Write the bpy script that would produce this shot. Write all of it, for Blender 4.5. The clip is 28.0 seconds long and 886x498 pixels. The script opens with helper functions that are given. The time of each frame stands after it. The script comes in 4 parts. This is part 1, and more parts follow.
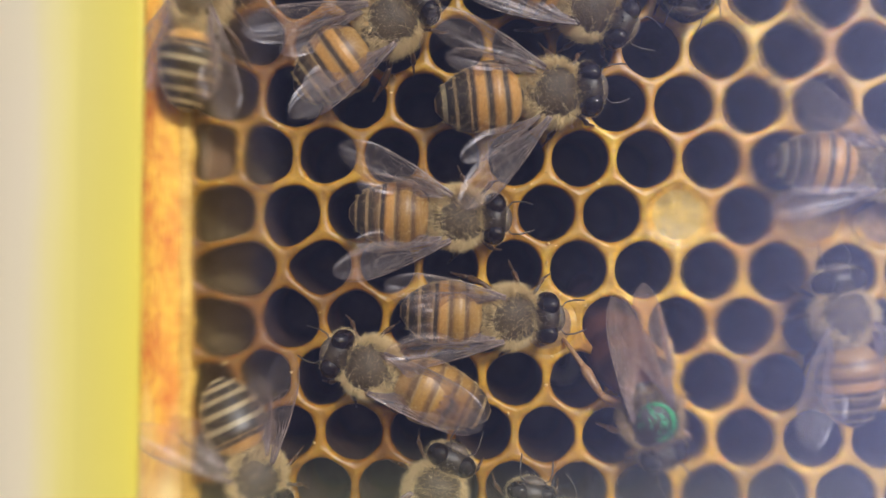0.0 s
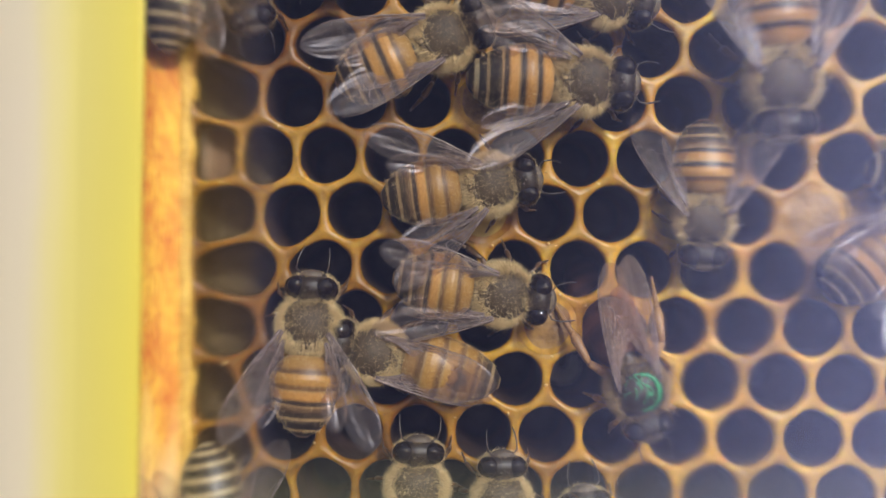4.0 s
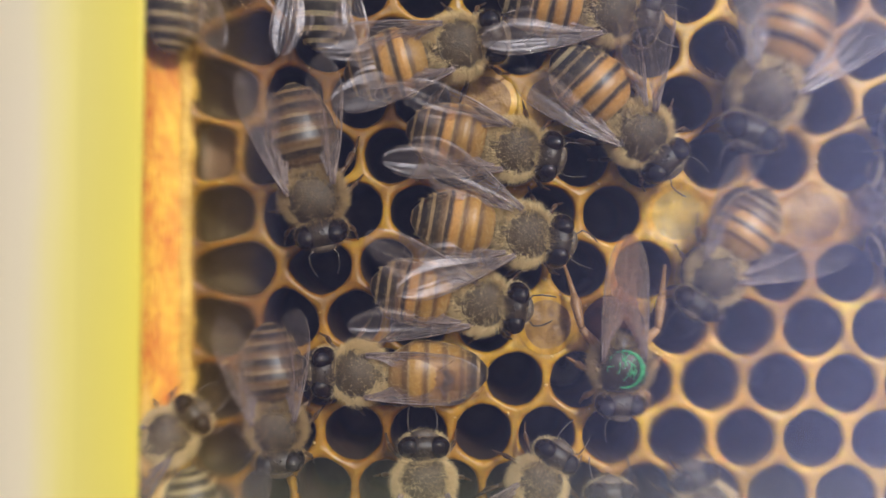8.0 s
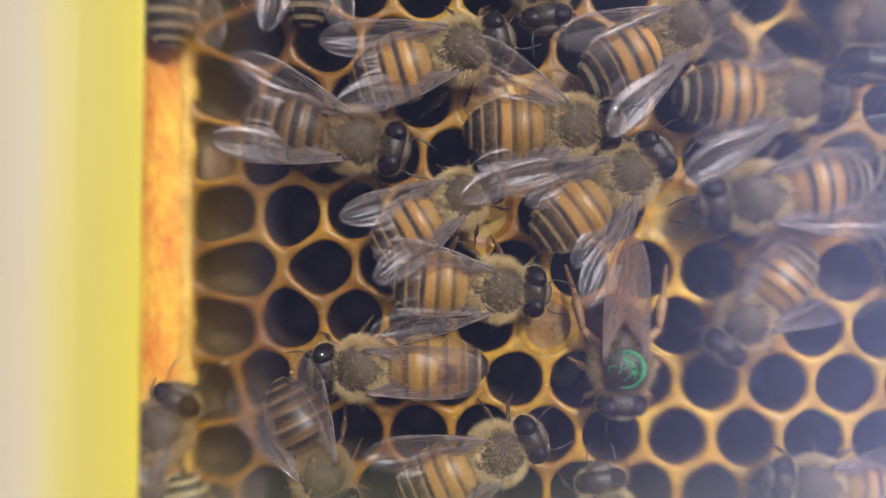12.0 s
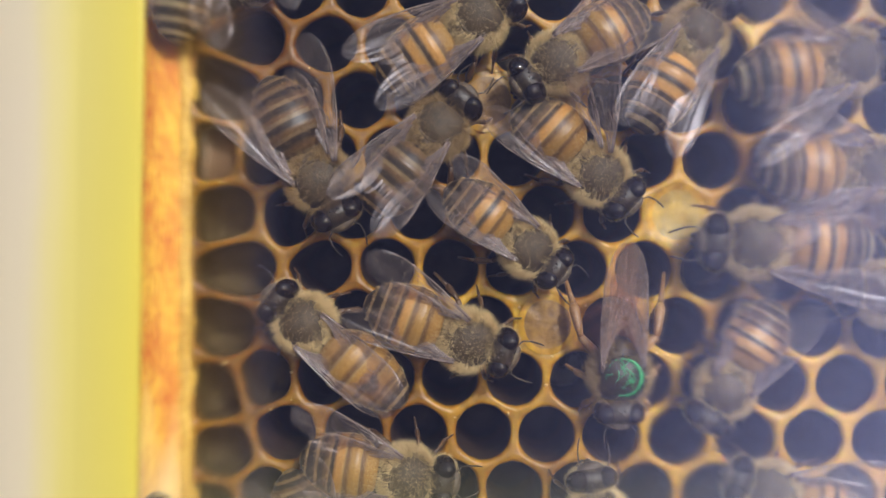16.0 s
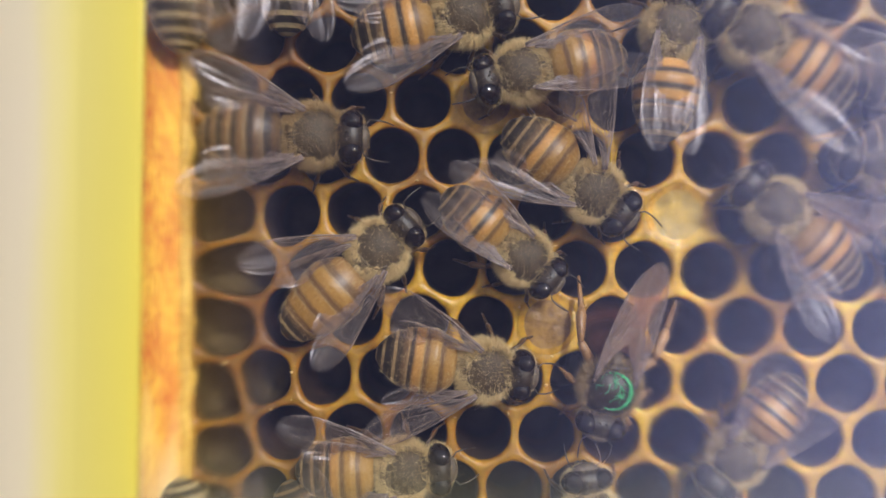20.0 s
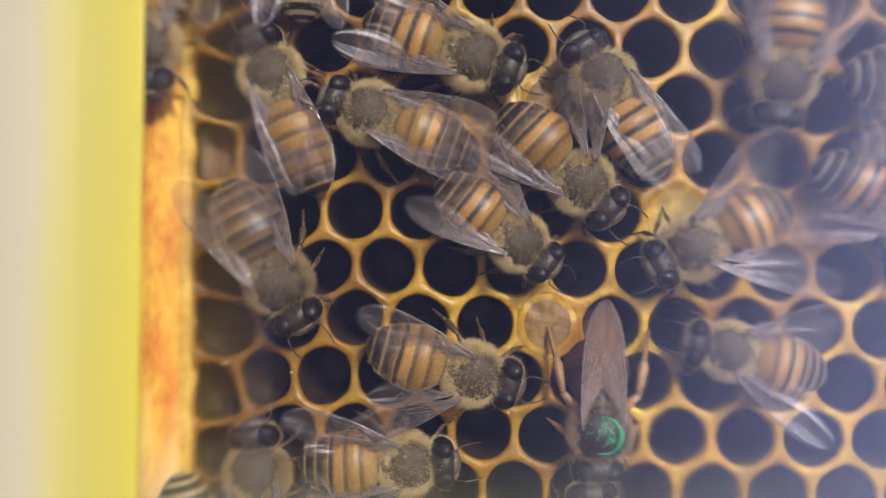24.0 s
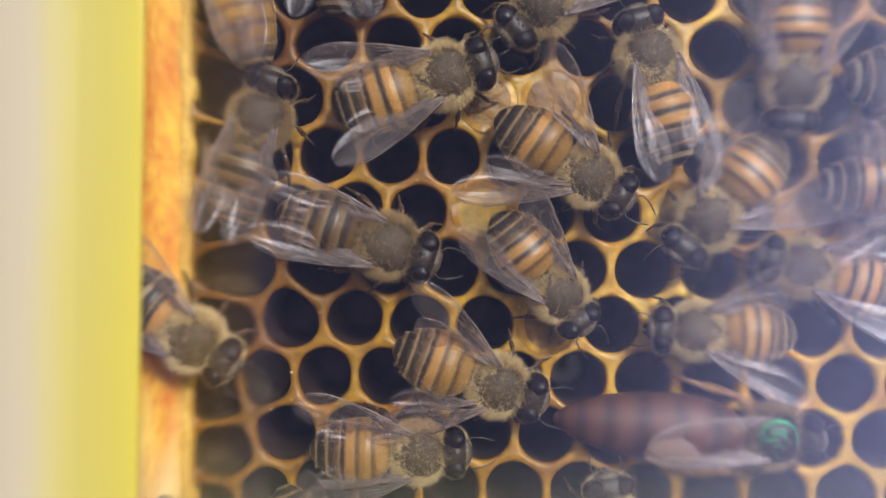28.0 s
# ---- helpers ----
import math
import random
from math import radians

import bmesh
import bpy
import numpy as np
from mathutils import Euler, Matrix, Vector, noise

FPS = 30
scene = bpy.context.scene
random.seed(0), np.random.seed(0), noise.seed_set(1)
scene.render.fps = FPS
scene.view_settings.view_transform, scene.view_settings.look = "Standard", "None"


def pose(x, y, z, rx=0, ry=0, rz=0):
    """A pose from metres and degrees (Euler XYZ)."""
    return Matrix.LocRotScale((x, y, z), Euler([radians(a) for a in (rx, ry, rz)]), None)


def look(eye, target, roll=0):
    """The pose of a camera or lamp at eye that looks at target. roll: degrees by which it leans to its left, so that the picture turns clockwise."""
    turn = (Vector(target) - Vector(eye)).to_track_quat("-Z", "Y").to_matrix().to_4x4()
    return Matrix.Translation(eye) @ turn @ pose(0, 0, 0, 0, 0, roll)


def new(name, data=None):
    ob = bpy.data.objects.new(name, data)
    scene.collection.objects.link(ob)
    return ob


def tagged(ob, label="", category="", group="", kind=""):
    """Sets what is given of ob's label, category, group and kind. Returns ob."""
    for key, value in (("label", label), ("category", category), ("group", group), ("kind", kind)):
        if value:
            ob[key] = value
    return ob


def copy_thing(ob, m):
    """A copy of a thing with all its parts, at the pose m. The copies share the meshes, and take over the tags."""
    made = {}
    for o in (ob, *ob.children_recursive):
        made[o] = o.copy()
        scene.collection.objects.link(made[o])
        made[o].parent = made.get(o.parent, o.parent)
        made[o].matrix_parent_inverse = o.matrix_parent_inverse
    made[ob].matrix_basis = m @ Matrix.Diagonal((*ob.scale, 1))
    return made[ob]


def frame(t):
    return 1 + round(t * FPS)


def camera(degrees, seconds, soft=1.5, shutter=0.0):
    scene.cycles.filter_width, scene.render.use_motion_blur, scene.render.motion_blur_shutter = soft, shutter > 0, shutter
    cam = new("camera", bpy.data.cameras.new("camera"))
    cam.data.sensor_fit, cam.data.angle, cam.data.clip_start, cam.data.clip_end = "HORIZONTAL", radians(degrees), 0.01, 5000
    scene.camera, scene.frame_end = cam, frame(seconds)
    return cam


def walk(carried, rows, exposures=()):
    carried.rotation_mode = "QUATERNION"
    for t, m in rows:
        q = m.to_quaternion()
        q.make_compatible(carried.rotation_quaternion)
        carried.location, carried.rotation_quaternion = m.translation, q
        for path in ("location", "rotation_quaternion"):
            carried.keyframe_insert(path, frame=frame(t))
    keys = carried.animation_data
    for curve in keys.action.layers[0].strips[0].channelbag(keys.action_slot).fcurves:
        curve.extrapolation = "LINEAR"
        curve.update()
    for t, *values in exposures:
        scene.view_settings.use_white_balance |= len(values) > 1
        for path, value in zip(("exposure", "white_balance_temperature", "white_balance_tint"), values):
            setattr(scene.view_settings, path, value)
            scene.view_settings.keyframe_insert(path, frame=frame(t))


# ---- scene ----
MM = 0.001
WIDE = 0.07226          # metres of comb across the picture
DIST = 0.0741           # lens to comb face
cam = camera(52.0, 28.0, soft=1.4, shutter=0.4)
# The comb hangs upright: u runs right, v runs up, h runs out of the comb towards the viewer.
UPRIGHT = Matrix.Rotation(radians(90), 4, "X")
walk(cam, [(0.0, pose(0, -DIST, 0, 90, 0, 0)), (28.0, pose(0, -DIST, 0, 90, 0, 0))],
     exposures=[(0.0, -0.04, 5960, 7.8), (28.0, -0.04, 5960, 7.8)])
cam.data.dof.use_dof = True
cam.data.dof.focus_distance = DIST - 0.0024
cam.data.dof.aperture_fstop = 11.0


def spot(px, py, h=0.0):
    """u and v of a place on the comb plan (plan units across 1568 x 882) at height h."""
    k = WIDE / 1568 * (DIST - h) / DIST
    return (px - 784) * k, (441 - py) * k


# ---- light ----
world = bpy.data.worlds.new("sky")
scene.world = world
world.use_nodes = True
wn = world.node_tree
sky = wn.nodes.new("ShaderNodeTexSky")
sky.sky_type = "NISHITA"
sky.sun_disc = False
SUN_UP, SUN_TURN = radians(26), radians(158)
sky.sun_elevation, sky.sun_rotation = SUN_UP, SUN_TURN
sky.air_density, sky.dust_density = 1.0, 3.0
wn.nodes["Background"].inputs["Strength"].default_value = 0.104
wn.links.new(sky.outputs["Color"], wn.nodes["Background"].inputs["Color"])
sun_data = bpy.data.lights.new("sun", "SUN")
sun_data.energy, sun_data.angle, sun_data.color = 2.5, radians(7), (1.0, 0.975, 0.955)
sun = new("sun", sun_data)
sun_from = Vector((math.sin(SUN_TURN) * math.cos(SUN_UP), math.cos(SUN_TURN) * math.cos(SUN_UP), math.sin(SUN_UP)))
sun.matrix_world = look(sun_from, (0, 0, 0))


# ---- materials ----
def material(name):
    m = bpy.data.materials.new(name)
    m.use_nodes = True
    return m, m.node_tree.nodes, m.node_tree.links, m.node_tree.nodes["Principled BSDF"]


def ramp(nodes, stops, mode="LINEAR"):
    r = nodes.new("ShaderNodeValToRGB")
    r.color_ramp.interpolation = mode
    el = r.color_ramp.elements
    while len(el) < len(stops):
        el.new(0.5)
    for e, (p, c) in zip(el, stops):
        e.position, e.color = p, (*c, 1)
    return r


def grainy(name, dark, light, scale, rough=0.5, bump=0.2, metal=0.0, stretch=(1, 1, 1), spec=0.5, sss=0.0, fine=5.0, size=0.0002):
    """A surface with two sizes of noise in its colour and a fine relief."""
    m, nodes, links, bsdf = material(name)
    co = nodes.new("ShaderNodeTexCoord")
    mp = nodes.new("ShaderNodeMapping")
    mp.inputs["Scale"].default_value = stretch
    links.new(co.outputs["Object"], mp.inputs["Vector"])
    n1, n2 = nodes.new("ShaderNodeTexNoise"), nodes.new("ShaderNodeTexNoise")
    n1.inputs["Scale"].default_value, n2.inputs["Scale"].default_value = scale, scale * fine
    n1.inputs["Detail"].default_value = n2.inputs["Detail"].default_value = 4
    for n in (n1, n2):
        links.new(mp.outputs["Vector"], n.inputs["Vector"])
    mix = nodes.new("ShaderNodeMath")
    mix.operation = "MULTIPLY_ADD"
    links.new(n2.outputs["Fac"], mix.inputs[0])
    mix.inputs[1].default_value = 0.45
    half = nodes.new("ShaderNodeMath")
    half.operation = "MULTIPLY"
    links.new(n1.outputs["Fac"], half.inputs[0])
    half.inputs[1].default_value = 0.6
    links.new(half.outputs[0], mix.inputs[2])
    r = ramp(nodes, [(0.32, dark), (0.7, light)])
    links.new(mix.outputs[0], r.inputs["Fac"])
    links.new(r.outputs["Color"], bsdf.inputs["Base Color"])
    bsdf.inputs["Roughness"].default_value = rough
    bsdf.inputs["Metallic"].default_value = metal
    bsdf.inputs["Specular IOR Level"].default_value = spec
    if sss:
        bsdf.inputs["Subsurface Weight"].default_value = sss
        bsdf.inputs["Subsurface Radius"].default_value = (1.0, 0.45, 0.15)
        bsdf.inputs["Subsurface Scale"].default_value = 0.0012
    if bump:
        b = nodes.new("ShaderNodeBump")
        b.inputs["Strength"].default_value, b.inputs["Distance"].default_value = bump, size
        links.new(n2.outputs["Fac"], b.inputs["Height"])
        links.new(b.outputs["Normal"], bsdf.inputs["Normal"])
    return m


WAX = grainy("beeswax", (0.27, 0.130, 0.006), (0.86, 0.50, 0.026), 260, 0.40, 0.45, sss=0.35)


def stained(m, scale, tint, lo=0.4, hi=0.62):
    """Broad uneven staining over a material's colour."""
    nodes, links = m.node_tree.nodes, m.node_tree.links
    bsdf = nodes["Principled BSDF"]
    src = bsdf.inputs["Base Color"].links[0].from_socket
    co, n1, mul = nodes.new("ShaderNodeTexCoord"), nodes.new("ShaderNodeTexNoise"), nodes.new("ShaderNodeMixRGB")
    n1.inputs["Scale"].default_value = scale
    links.new(co.outputs["Object"], n1.inputs["Vector"])
    r = ramp(nodes, [(lo, tint), (hi, (1, 1, 1))])
    links.new(n1.outputs["Fac"], r.inputs["Fac"])
    mul.blend_type = "MULTIPLY"
    mul.inputs[0].default_value = 1
    links.new(src, mul.inputs[1])
    links.new(r.outputs["Color"], mul.inputs[2])
    links.new(mul.outputs[0], bsdf.inputs["Base Color"])


stained(WAX, 85, (0.52, 0.40, 0.30), 0.36, 0.62)


def worn(m, v0, v1, colour):
    """Pale bare wood that shows through the stain towards the foot of the bar, in uneven upright streaks."""
    nodes, links = m.node_tree.nodes, m.node_tree.links
    bsdf = nodes["Principled BSDF"]
    src = bsdf.inputs["Base Color"].links[0].from_socket
    co, mp, n1, sep, add, mix = (nodes.new("ShaderNode" + q) for q in ("TexCoord", "Mapping", "TexNoise", "SeparateXYZ", "Math", "MixRGB"))
    mp.inputs["Scale"].default_value = (1, 0.1, 1)
    n1.inputs["Scale"].default_value = 900
    links.new(co.outputs["Object"], mp.inputs["Vector"])
    links.new(mp.outputs["Vector"], n1.inputs["Vector"])
    links.new(co.outputs["Object"], sep.inputs[0])
    add.operation = "MULTIPLY_ADD"
    links.new(n1.outputs["Fac"], add.inputs[0])
    add.inputs[1].default_value = 0.018
    links.new(sep.outputs["Y"], add.inputs[2])
    rng = nodes.new("ShaderNodeMapRange")
    rng.inputs["From Min"].default_value, rng.inputs["From Max"].default_value = v0, v1
    links.new(add.outputs[0], rng.inputs["Value"])
    links.new(rng.outputs[0], mix.inputs[0])
    links.new(src, mix.inputs[1])
    mix.inputs[2].default_value = (*colour, 1)
    links.new(mix.outputs[0], bsdf.inputs["Base Color"])


def dimmed(m, u0, u1, tint):
    """Browner towards the side bar: the weaker light there is put into the colour."""
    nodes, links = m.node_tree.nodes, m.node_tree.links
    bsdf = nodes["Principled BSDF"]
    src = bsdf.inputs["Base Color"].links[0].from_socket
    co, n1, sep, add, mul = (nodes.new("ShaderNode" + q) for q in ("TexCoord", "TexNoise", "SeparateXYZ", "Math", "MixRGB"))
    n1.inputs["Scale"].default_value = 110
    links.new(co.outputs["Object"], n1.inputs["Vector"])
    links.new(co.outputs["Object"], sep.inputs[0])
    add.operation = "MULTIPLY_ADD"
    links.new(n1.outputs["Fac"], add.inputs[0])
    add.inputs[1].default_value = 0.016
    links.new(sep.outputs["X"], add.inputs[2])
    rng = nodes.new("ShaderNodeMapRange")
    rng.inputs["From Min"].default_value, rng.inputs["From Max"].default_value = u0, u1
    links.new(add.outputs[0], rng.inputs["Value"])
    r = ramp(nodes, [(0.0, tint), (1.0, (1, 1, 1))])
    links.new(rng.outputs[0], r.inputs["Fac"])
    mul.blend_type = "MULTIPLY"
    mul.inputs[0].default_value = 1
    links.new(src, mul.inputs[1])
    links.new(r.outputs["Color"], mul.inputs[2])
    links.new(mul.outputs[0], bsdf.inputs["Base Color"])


dimmed(WAX, -0.016, 0.016, (0.40, 0.315, 0.175))
# dark cocoon plus the shade deep in the cells, painted into lining and base
LINING = grainy("shaded_cocoon_lining", (0.026, 0.016, 0.013), (0.095, 0.054, 0.034), 500, 0.4, 0.3, spec=0.3)
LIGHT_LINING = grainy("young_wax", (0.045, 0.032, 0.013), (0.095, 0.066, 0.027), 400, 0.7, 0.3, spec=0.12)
CELL_END = grainy("shaded_cell_base", (0.022, 0.017, 0.026), (0.070, 0.054, 0.066), 400, 0.5, 0.2, spec=0.3)
NECTAR = grainy("nectar", (0.13, 0.075, 0.04), (0.22, 0.135, 0.075), 300, 0.12, 0.1)
POLLEN = grainy("bee_bread", (0.18, 0.135, 0.05), (0.60, 0.38, 0.055), 240, 0.6, 0.7)
CAPPING = grainy("wax_capping", (0.12, 0.056, 0.015), (0.38, 0.21, 0.042), 420, 0.5, 0.6)
GRUB = grainy("larva_skin", (0.30, 0.29, 0.30), (0.50, 0.48, 0.46), 700, 0.3, 0.1)
WAX_CRUMB = grainy("pale_wax", (0.60, 0.38, 0.10), (0.85, 0.62, 0.26), 900, 0.5, 0.2)
PROPOLIS = grainy("ochre_wax_seam", (0.42, 0.22, 0.02), (0.78, 0.50, 0.10), 420, 0.45, 0.5)
SIDE_WOOD = grainy("orange_stained_wood", (0.58, 0.10, 0.001), (0.93, 0.57, 0.05), 480, 0.5, 0.5, stretch=(1, 0.36, 1))
worn(SIDE_WOOD, -0.003, -0.017, (0.90, 0.74, 0.32))

CUTICLE = grainy("dark_cuticle", (0.012, 0.008, 0.005), (0.05, 0.032, 0.018), 1500, 0.35, 0.3)
THORAX = grainy("thorax_plate", (0.048, 0.033, 0.018), (0.122, 0.086, 0.047), 1500, 0.5, 0.5, spec=0.3)
FACE = grainy("face_cuticle", (0.055, 0.040, 0.027), (0.15, 0.11, 0.072), 1600, 0.45, 0.4)
EYE = grainy("compound_eye", (0.006, 0.004, 0.004), (0.02, 0.012, 0.010), 3000, 0.05, 0.02)
FUR = grainy("pale_hair", (0.46, 0.32, 0.13), (0.78, 0.60, 0.31), 1500, 0.6, 0.0, sss=0.0)
# brown bees' hair, toned down further for the weaker light near the side bar
DUSKY_FUR = grainy("dusky_hair", (0.24, 0.15, 0.057), (0.47, 0.32, 0.14), 1500, 0.6, 0.0)
ANTENNA = grainy("antenna_cuticle", (0.022, 0.016, 0.011), (0.075, 0.054, 0.038), 900, 0.3, 0.3)
LEG = grainy("leg_cuticle", (0.03, 0.016, 0.008), (0.14, 0.075, 0.03), 900, 0.35, 0.3)
VEIN = grainy("wing_vein", (0.045, 0.026, 0.018), (0.34, 0.26, 0.23), 420, 0.13, 0.0)
COPPER_LEG = grainy("copper_leg_cuticle", (0.17, 0.080, 0.025), (0.42, 0.23, 0.085), 900, 0.35, 0.3)
MARK = grainy("green_marking_paint", (0.012, 0.15, 0.045), (0.07, 0.42, 0.14), 1200, 0.3, 0.4)


def banded(name, front, mid, band, fringe, cut=0.5, edge=0.80, rough=0.41):
    """A back plate: light front, dark hind band and a pale hair fringe, along the plate's own length (u of its map)."""
    m, nodes, links, bsdf = material(name)
    co, uvn = nodes.new("ShaderNodeTexCoord"), nodes.new("ShaderNodeUVMap")
    sep = nodes.new("ShaderNodeSeparateXYZ")
    links.new(uvn.outputs["UV"], sep.inputs[0])
    n1, n2 = nodes.new("ShaderNodeTexNoise"), nodes.new("ShaderNodeTexNoise")
    n1.inputs["Scale"].default_value, n2.inputs["Scale"].default_value = 700, 6000
    for n in (n1, n2):
        links.new(co.outputs["Object"], n.inputs["Vector"])
    add = nodes.new("ShaderNodeMath")
    add.operation = "MULTIPLY_ADD"
    links.new(n1.outputs["Fac"], add.inputs[0])
    add.inputs[1].default_value = 0.13
    sub = nodes.new("ShaderNodeMath")
    sub.operation = "SUBTRACT"
    links.new(sep.outputs["X"], sub.inputs[0])
    sub.inputs[1].default_value = 0.065
    links.new(sub.outputs[0], add.inputs[2])
    r = ramp(nodes, [(0.0, front), (cut - 0.16, mid), (cut + 0.02, band), (edge, band), (edge + 0.07, fringe), (1.0, fringe)])
    links.new(add.outputs[0], r.inputs["Fac"])
    dark = nodes.new("ShaderNodeMixRGB")
    dark.blend_type = "MULTIPLY"
    links.new(r.outputs["Color"], dark.inputs[1])
    r2 = ramp(nodes, [(0.3, (0.6, 0.58, 0.55)), (0.65, (1, 1, 1))])
    links.new(n2.outputs["Fac"], r2.inputs["Fac"])
    links.new(r2.outputs["Color"], dark.inputs[2])
    dark.inputs[0].default_value = 0.7
    info, shade = nodes.new("ShaderNodeObjectInfo"), nodes.new("ShaderNodeMixRGB")
    r3 = ramp(nodes, [(0.0, (0.80, 0.76, 0.72)), (0.5, (1, 1, 1)), (1.0, (1.12, 1.06, 0.98))])
    links.new(info.outputs["Random"], r3.inputs["Fac"])
    shade.blend_type = "MULTIPLY"
    shade.inputs[0].default_value = 1
    links.new(dark.outputs[0], shade.inputs[1])
    links.new(r3.outputs["Color"], shade.inputs[2])
    links.new(shade.outputs[0], bsdf.inputs["Base Color"])
    bsdf.inputs["Roughness"].default_value = rough
    b = nodes.new("ShaderNodeBump")
    b.inputs["Strength"].default_value, b.inputs["Distance"].default_value = 0.35, 0.00008
    links.new(n2.outputs["Fac"], b.inputs["Height"])
    links.new(b.outputs["Normal"], bsdf.inputs["Normal"])
    return m


GOLD = banded("golden_back_plate", (0.395, 0.222, 0.053), (0.365, 0.195, 0.042), (0.155, 0.080, 0.028), (0.33, 0.205, 0.074), 0.76, 0.90)
TAN = banded("tan_back_plate", (0.315, 0.185, 0.066), (0.28, 0.155, 0.050), (0.13, 0.073, 0.030), (0.29, 0.195, 0.088), 0.66, 0.86)
AMBER = banded("amber_back_plate", (0.52, 0.285, 0.078), (0.48, 0.240, 0.056), (0.045, 0.028, 0.018), (0.32, 0.20, 0.085), 0.70, 0.88)
DARK = banded("black_back_plate", (0.075, 0.054, 0.032), (0.034, 0.025, 0.017), (0.022, 0.017, 0.013), (0.33, 0.27, 0.155), 0.36, 0.66)
# brown plates, darkened too for the weak light near the side bar
BROWN = banded("brown_back_plate", (0.165, 0.094, 0.036), (0.135, 0.074, 0.029), (0.036, 0.023, 0.014), (0.21, 0.142, 0.068), 0.50, 0.76)
TAIL = banded("grey_brown_tail_plate", (0.21, 0.125, 0.052), (0.135, 0.080, 0.036), (0.052, 0.035, 0.021), (0.30, 0.205, 0.095), 0.52, 0.78)
TIP = banded("dark_tail_plate", (0.12, 0.075, 0.036), (0.062, 0.040, 0.022), (0.030, 0.021, 0.014), (0.26, 0.18, 0.083), 0.42, 0.80)
ROYAL = banded("queen_back_plate", (0.135, 0.054, 0.030), (0.11, 0.042, 0.024), (0.055, 0.021, 0.013), (0.10, 0.042, 0.026), 0.6, rough=0.56)


def frame_paint():
    """Hand-painted board: cream that runs into yellow, with faint upright brush streaks."""
    m, nodes, links, bsdf = material("cream_and_yellow_paint")
    co, mp, n1, sep = (nodes.new("ShaderNode" + q) for q in ("TexCoord", "Mapping", "TexNoise", "SeparateXYZ"))
    mp.inputs["Scale"].default_value = (1, 0.06, 1)
    links.new(co.outputs["Object"], mp.inputs["Vector"])
    links.new(mp.outputs["Vector"], n1.inputs["Vector"])
    n1.inputs["Scale"].default_value = 900
    links.new(co.outputs["Object"], sep.inputs[0])
    rng = nodes.new("ShaderNodeMapRange")
    rng.inputs["From Min"].default_value, rng.inputs["From Max"].default_value = spot(36, 0, 0.015)[0], spot(292, 0, 0.0135)[0]
    links.new(sep.outputs["X"], rng.inputs["Value"])
    add = nodes.new("ShaderNodeMath")
    add.operation = "MULTIPLY_ADD"
    links.new(n1.outputs["Fac"], add.inputs[0])
    add.inputs[1].default_value = 0.06
    links.new(rng.outputs[0], add.inputs[2])
    r = ramp(nodes, [(0.0, (0.73, 0.625, 0.50)), (0.24, (0.735, 0.640, 0.45)), (0.38, (0.74, 0.640, 0.30)), (0.52, (0.72, 0.62, 0.19)), (0.74, (0.74, 0.63, 0.145)), (0.93, (0.78, 0.66, 0.12)), (1.0, (0.80, 0.66, 0.10))])
    broad, drift = nodes.new("ShaderNodeTexNoise"), nodes.new("ShaderNodeMath")
    wide = nodes.new("ShaderNodeMapping")
    wide.inputs["Scale"].default_value = (1, 0.45, 1)
    broad.inputs["Scale"].default_value, broad.inputs["Detail"].default_value = 130, 2
    links.new(co.outputs["Object"], wide.inputs["Vector"])
    links.new(wide.outputs["Vector"], broad.inputs["Vector"])
    drift.operation = "MULTIPLY_ADD"
    links.new(broad.outputs["Fac"], drift.inputs[0])
    drift.inputs[1].default_value = 0.26
    links.new(add.outputs[0], drift.inputs[2])
    links.new(drift.outputs[0], r.inputs["Fac"])
    links.new(r.outputs["Color"], bsdf.inputs["Base Color"])
    bsdf.inputs["Roughness"].default_value = 0.4
    thin, mix = nodes.new("ShaderNodeBsdfTranslucent"), nodes.new("ShaderNodeMixShader")
    links.new(r.outputs["Color"], thin.inputs["Color"])
    mix.inputs[0].default_value = 0.15
    links.new(bsdf.outputs[0], mix.inputs[1])
    links.new(thin.outputs[0], mix.inputs[2])
    links.new(mix.outputs[0], nodes["Material Output"].inputs["Surface"])
    return m


FRAME_PAINT = frame_paint()


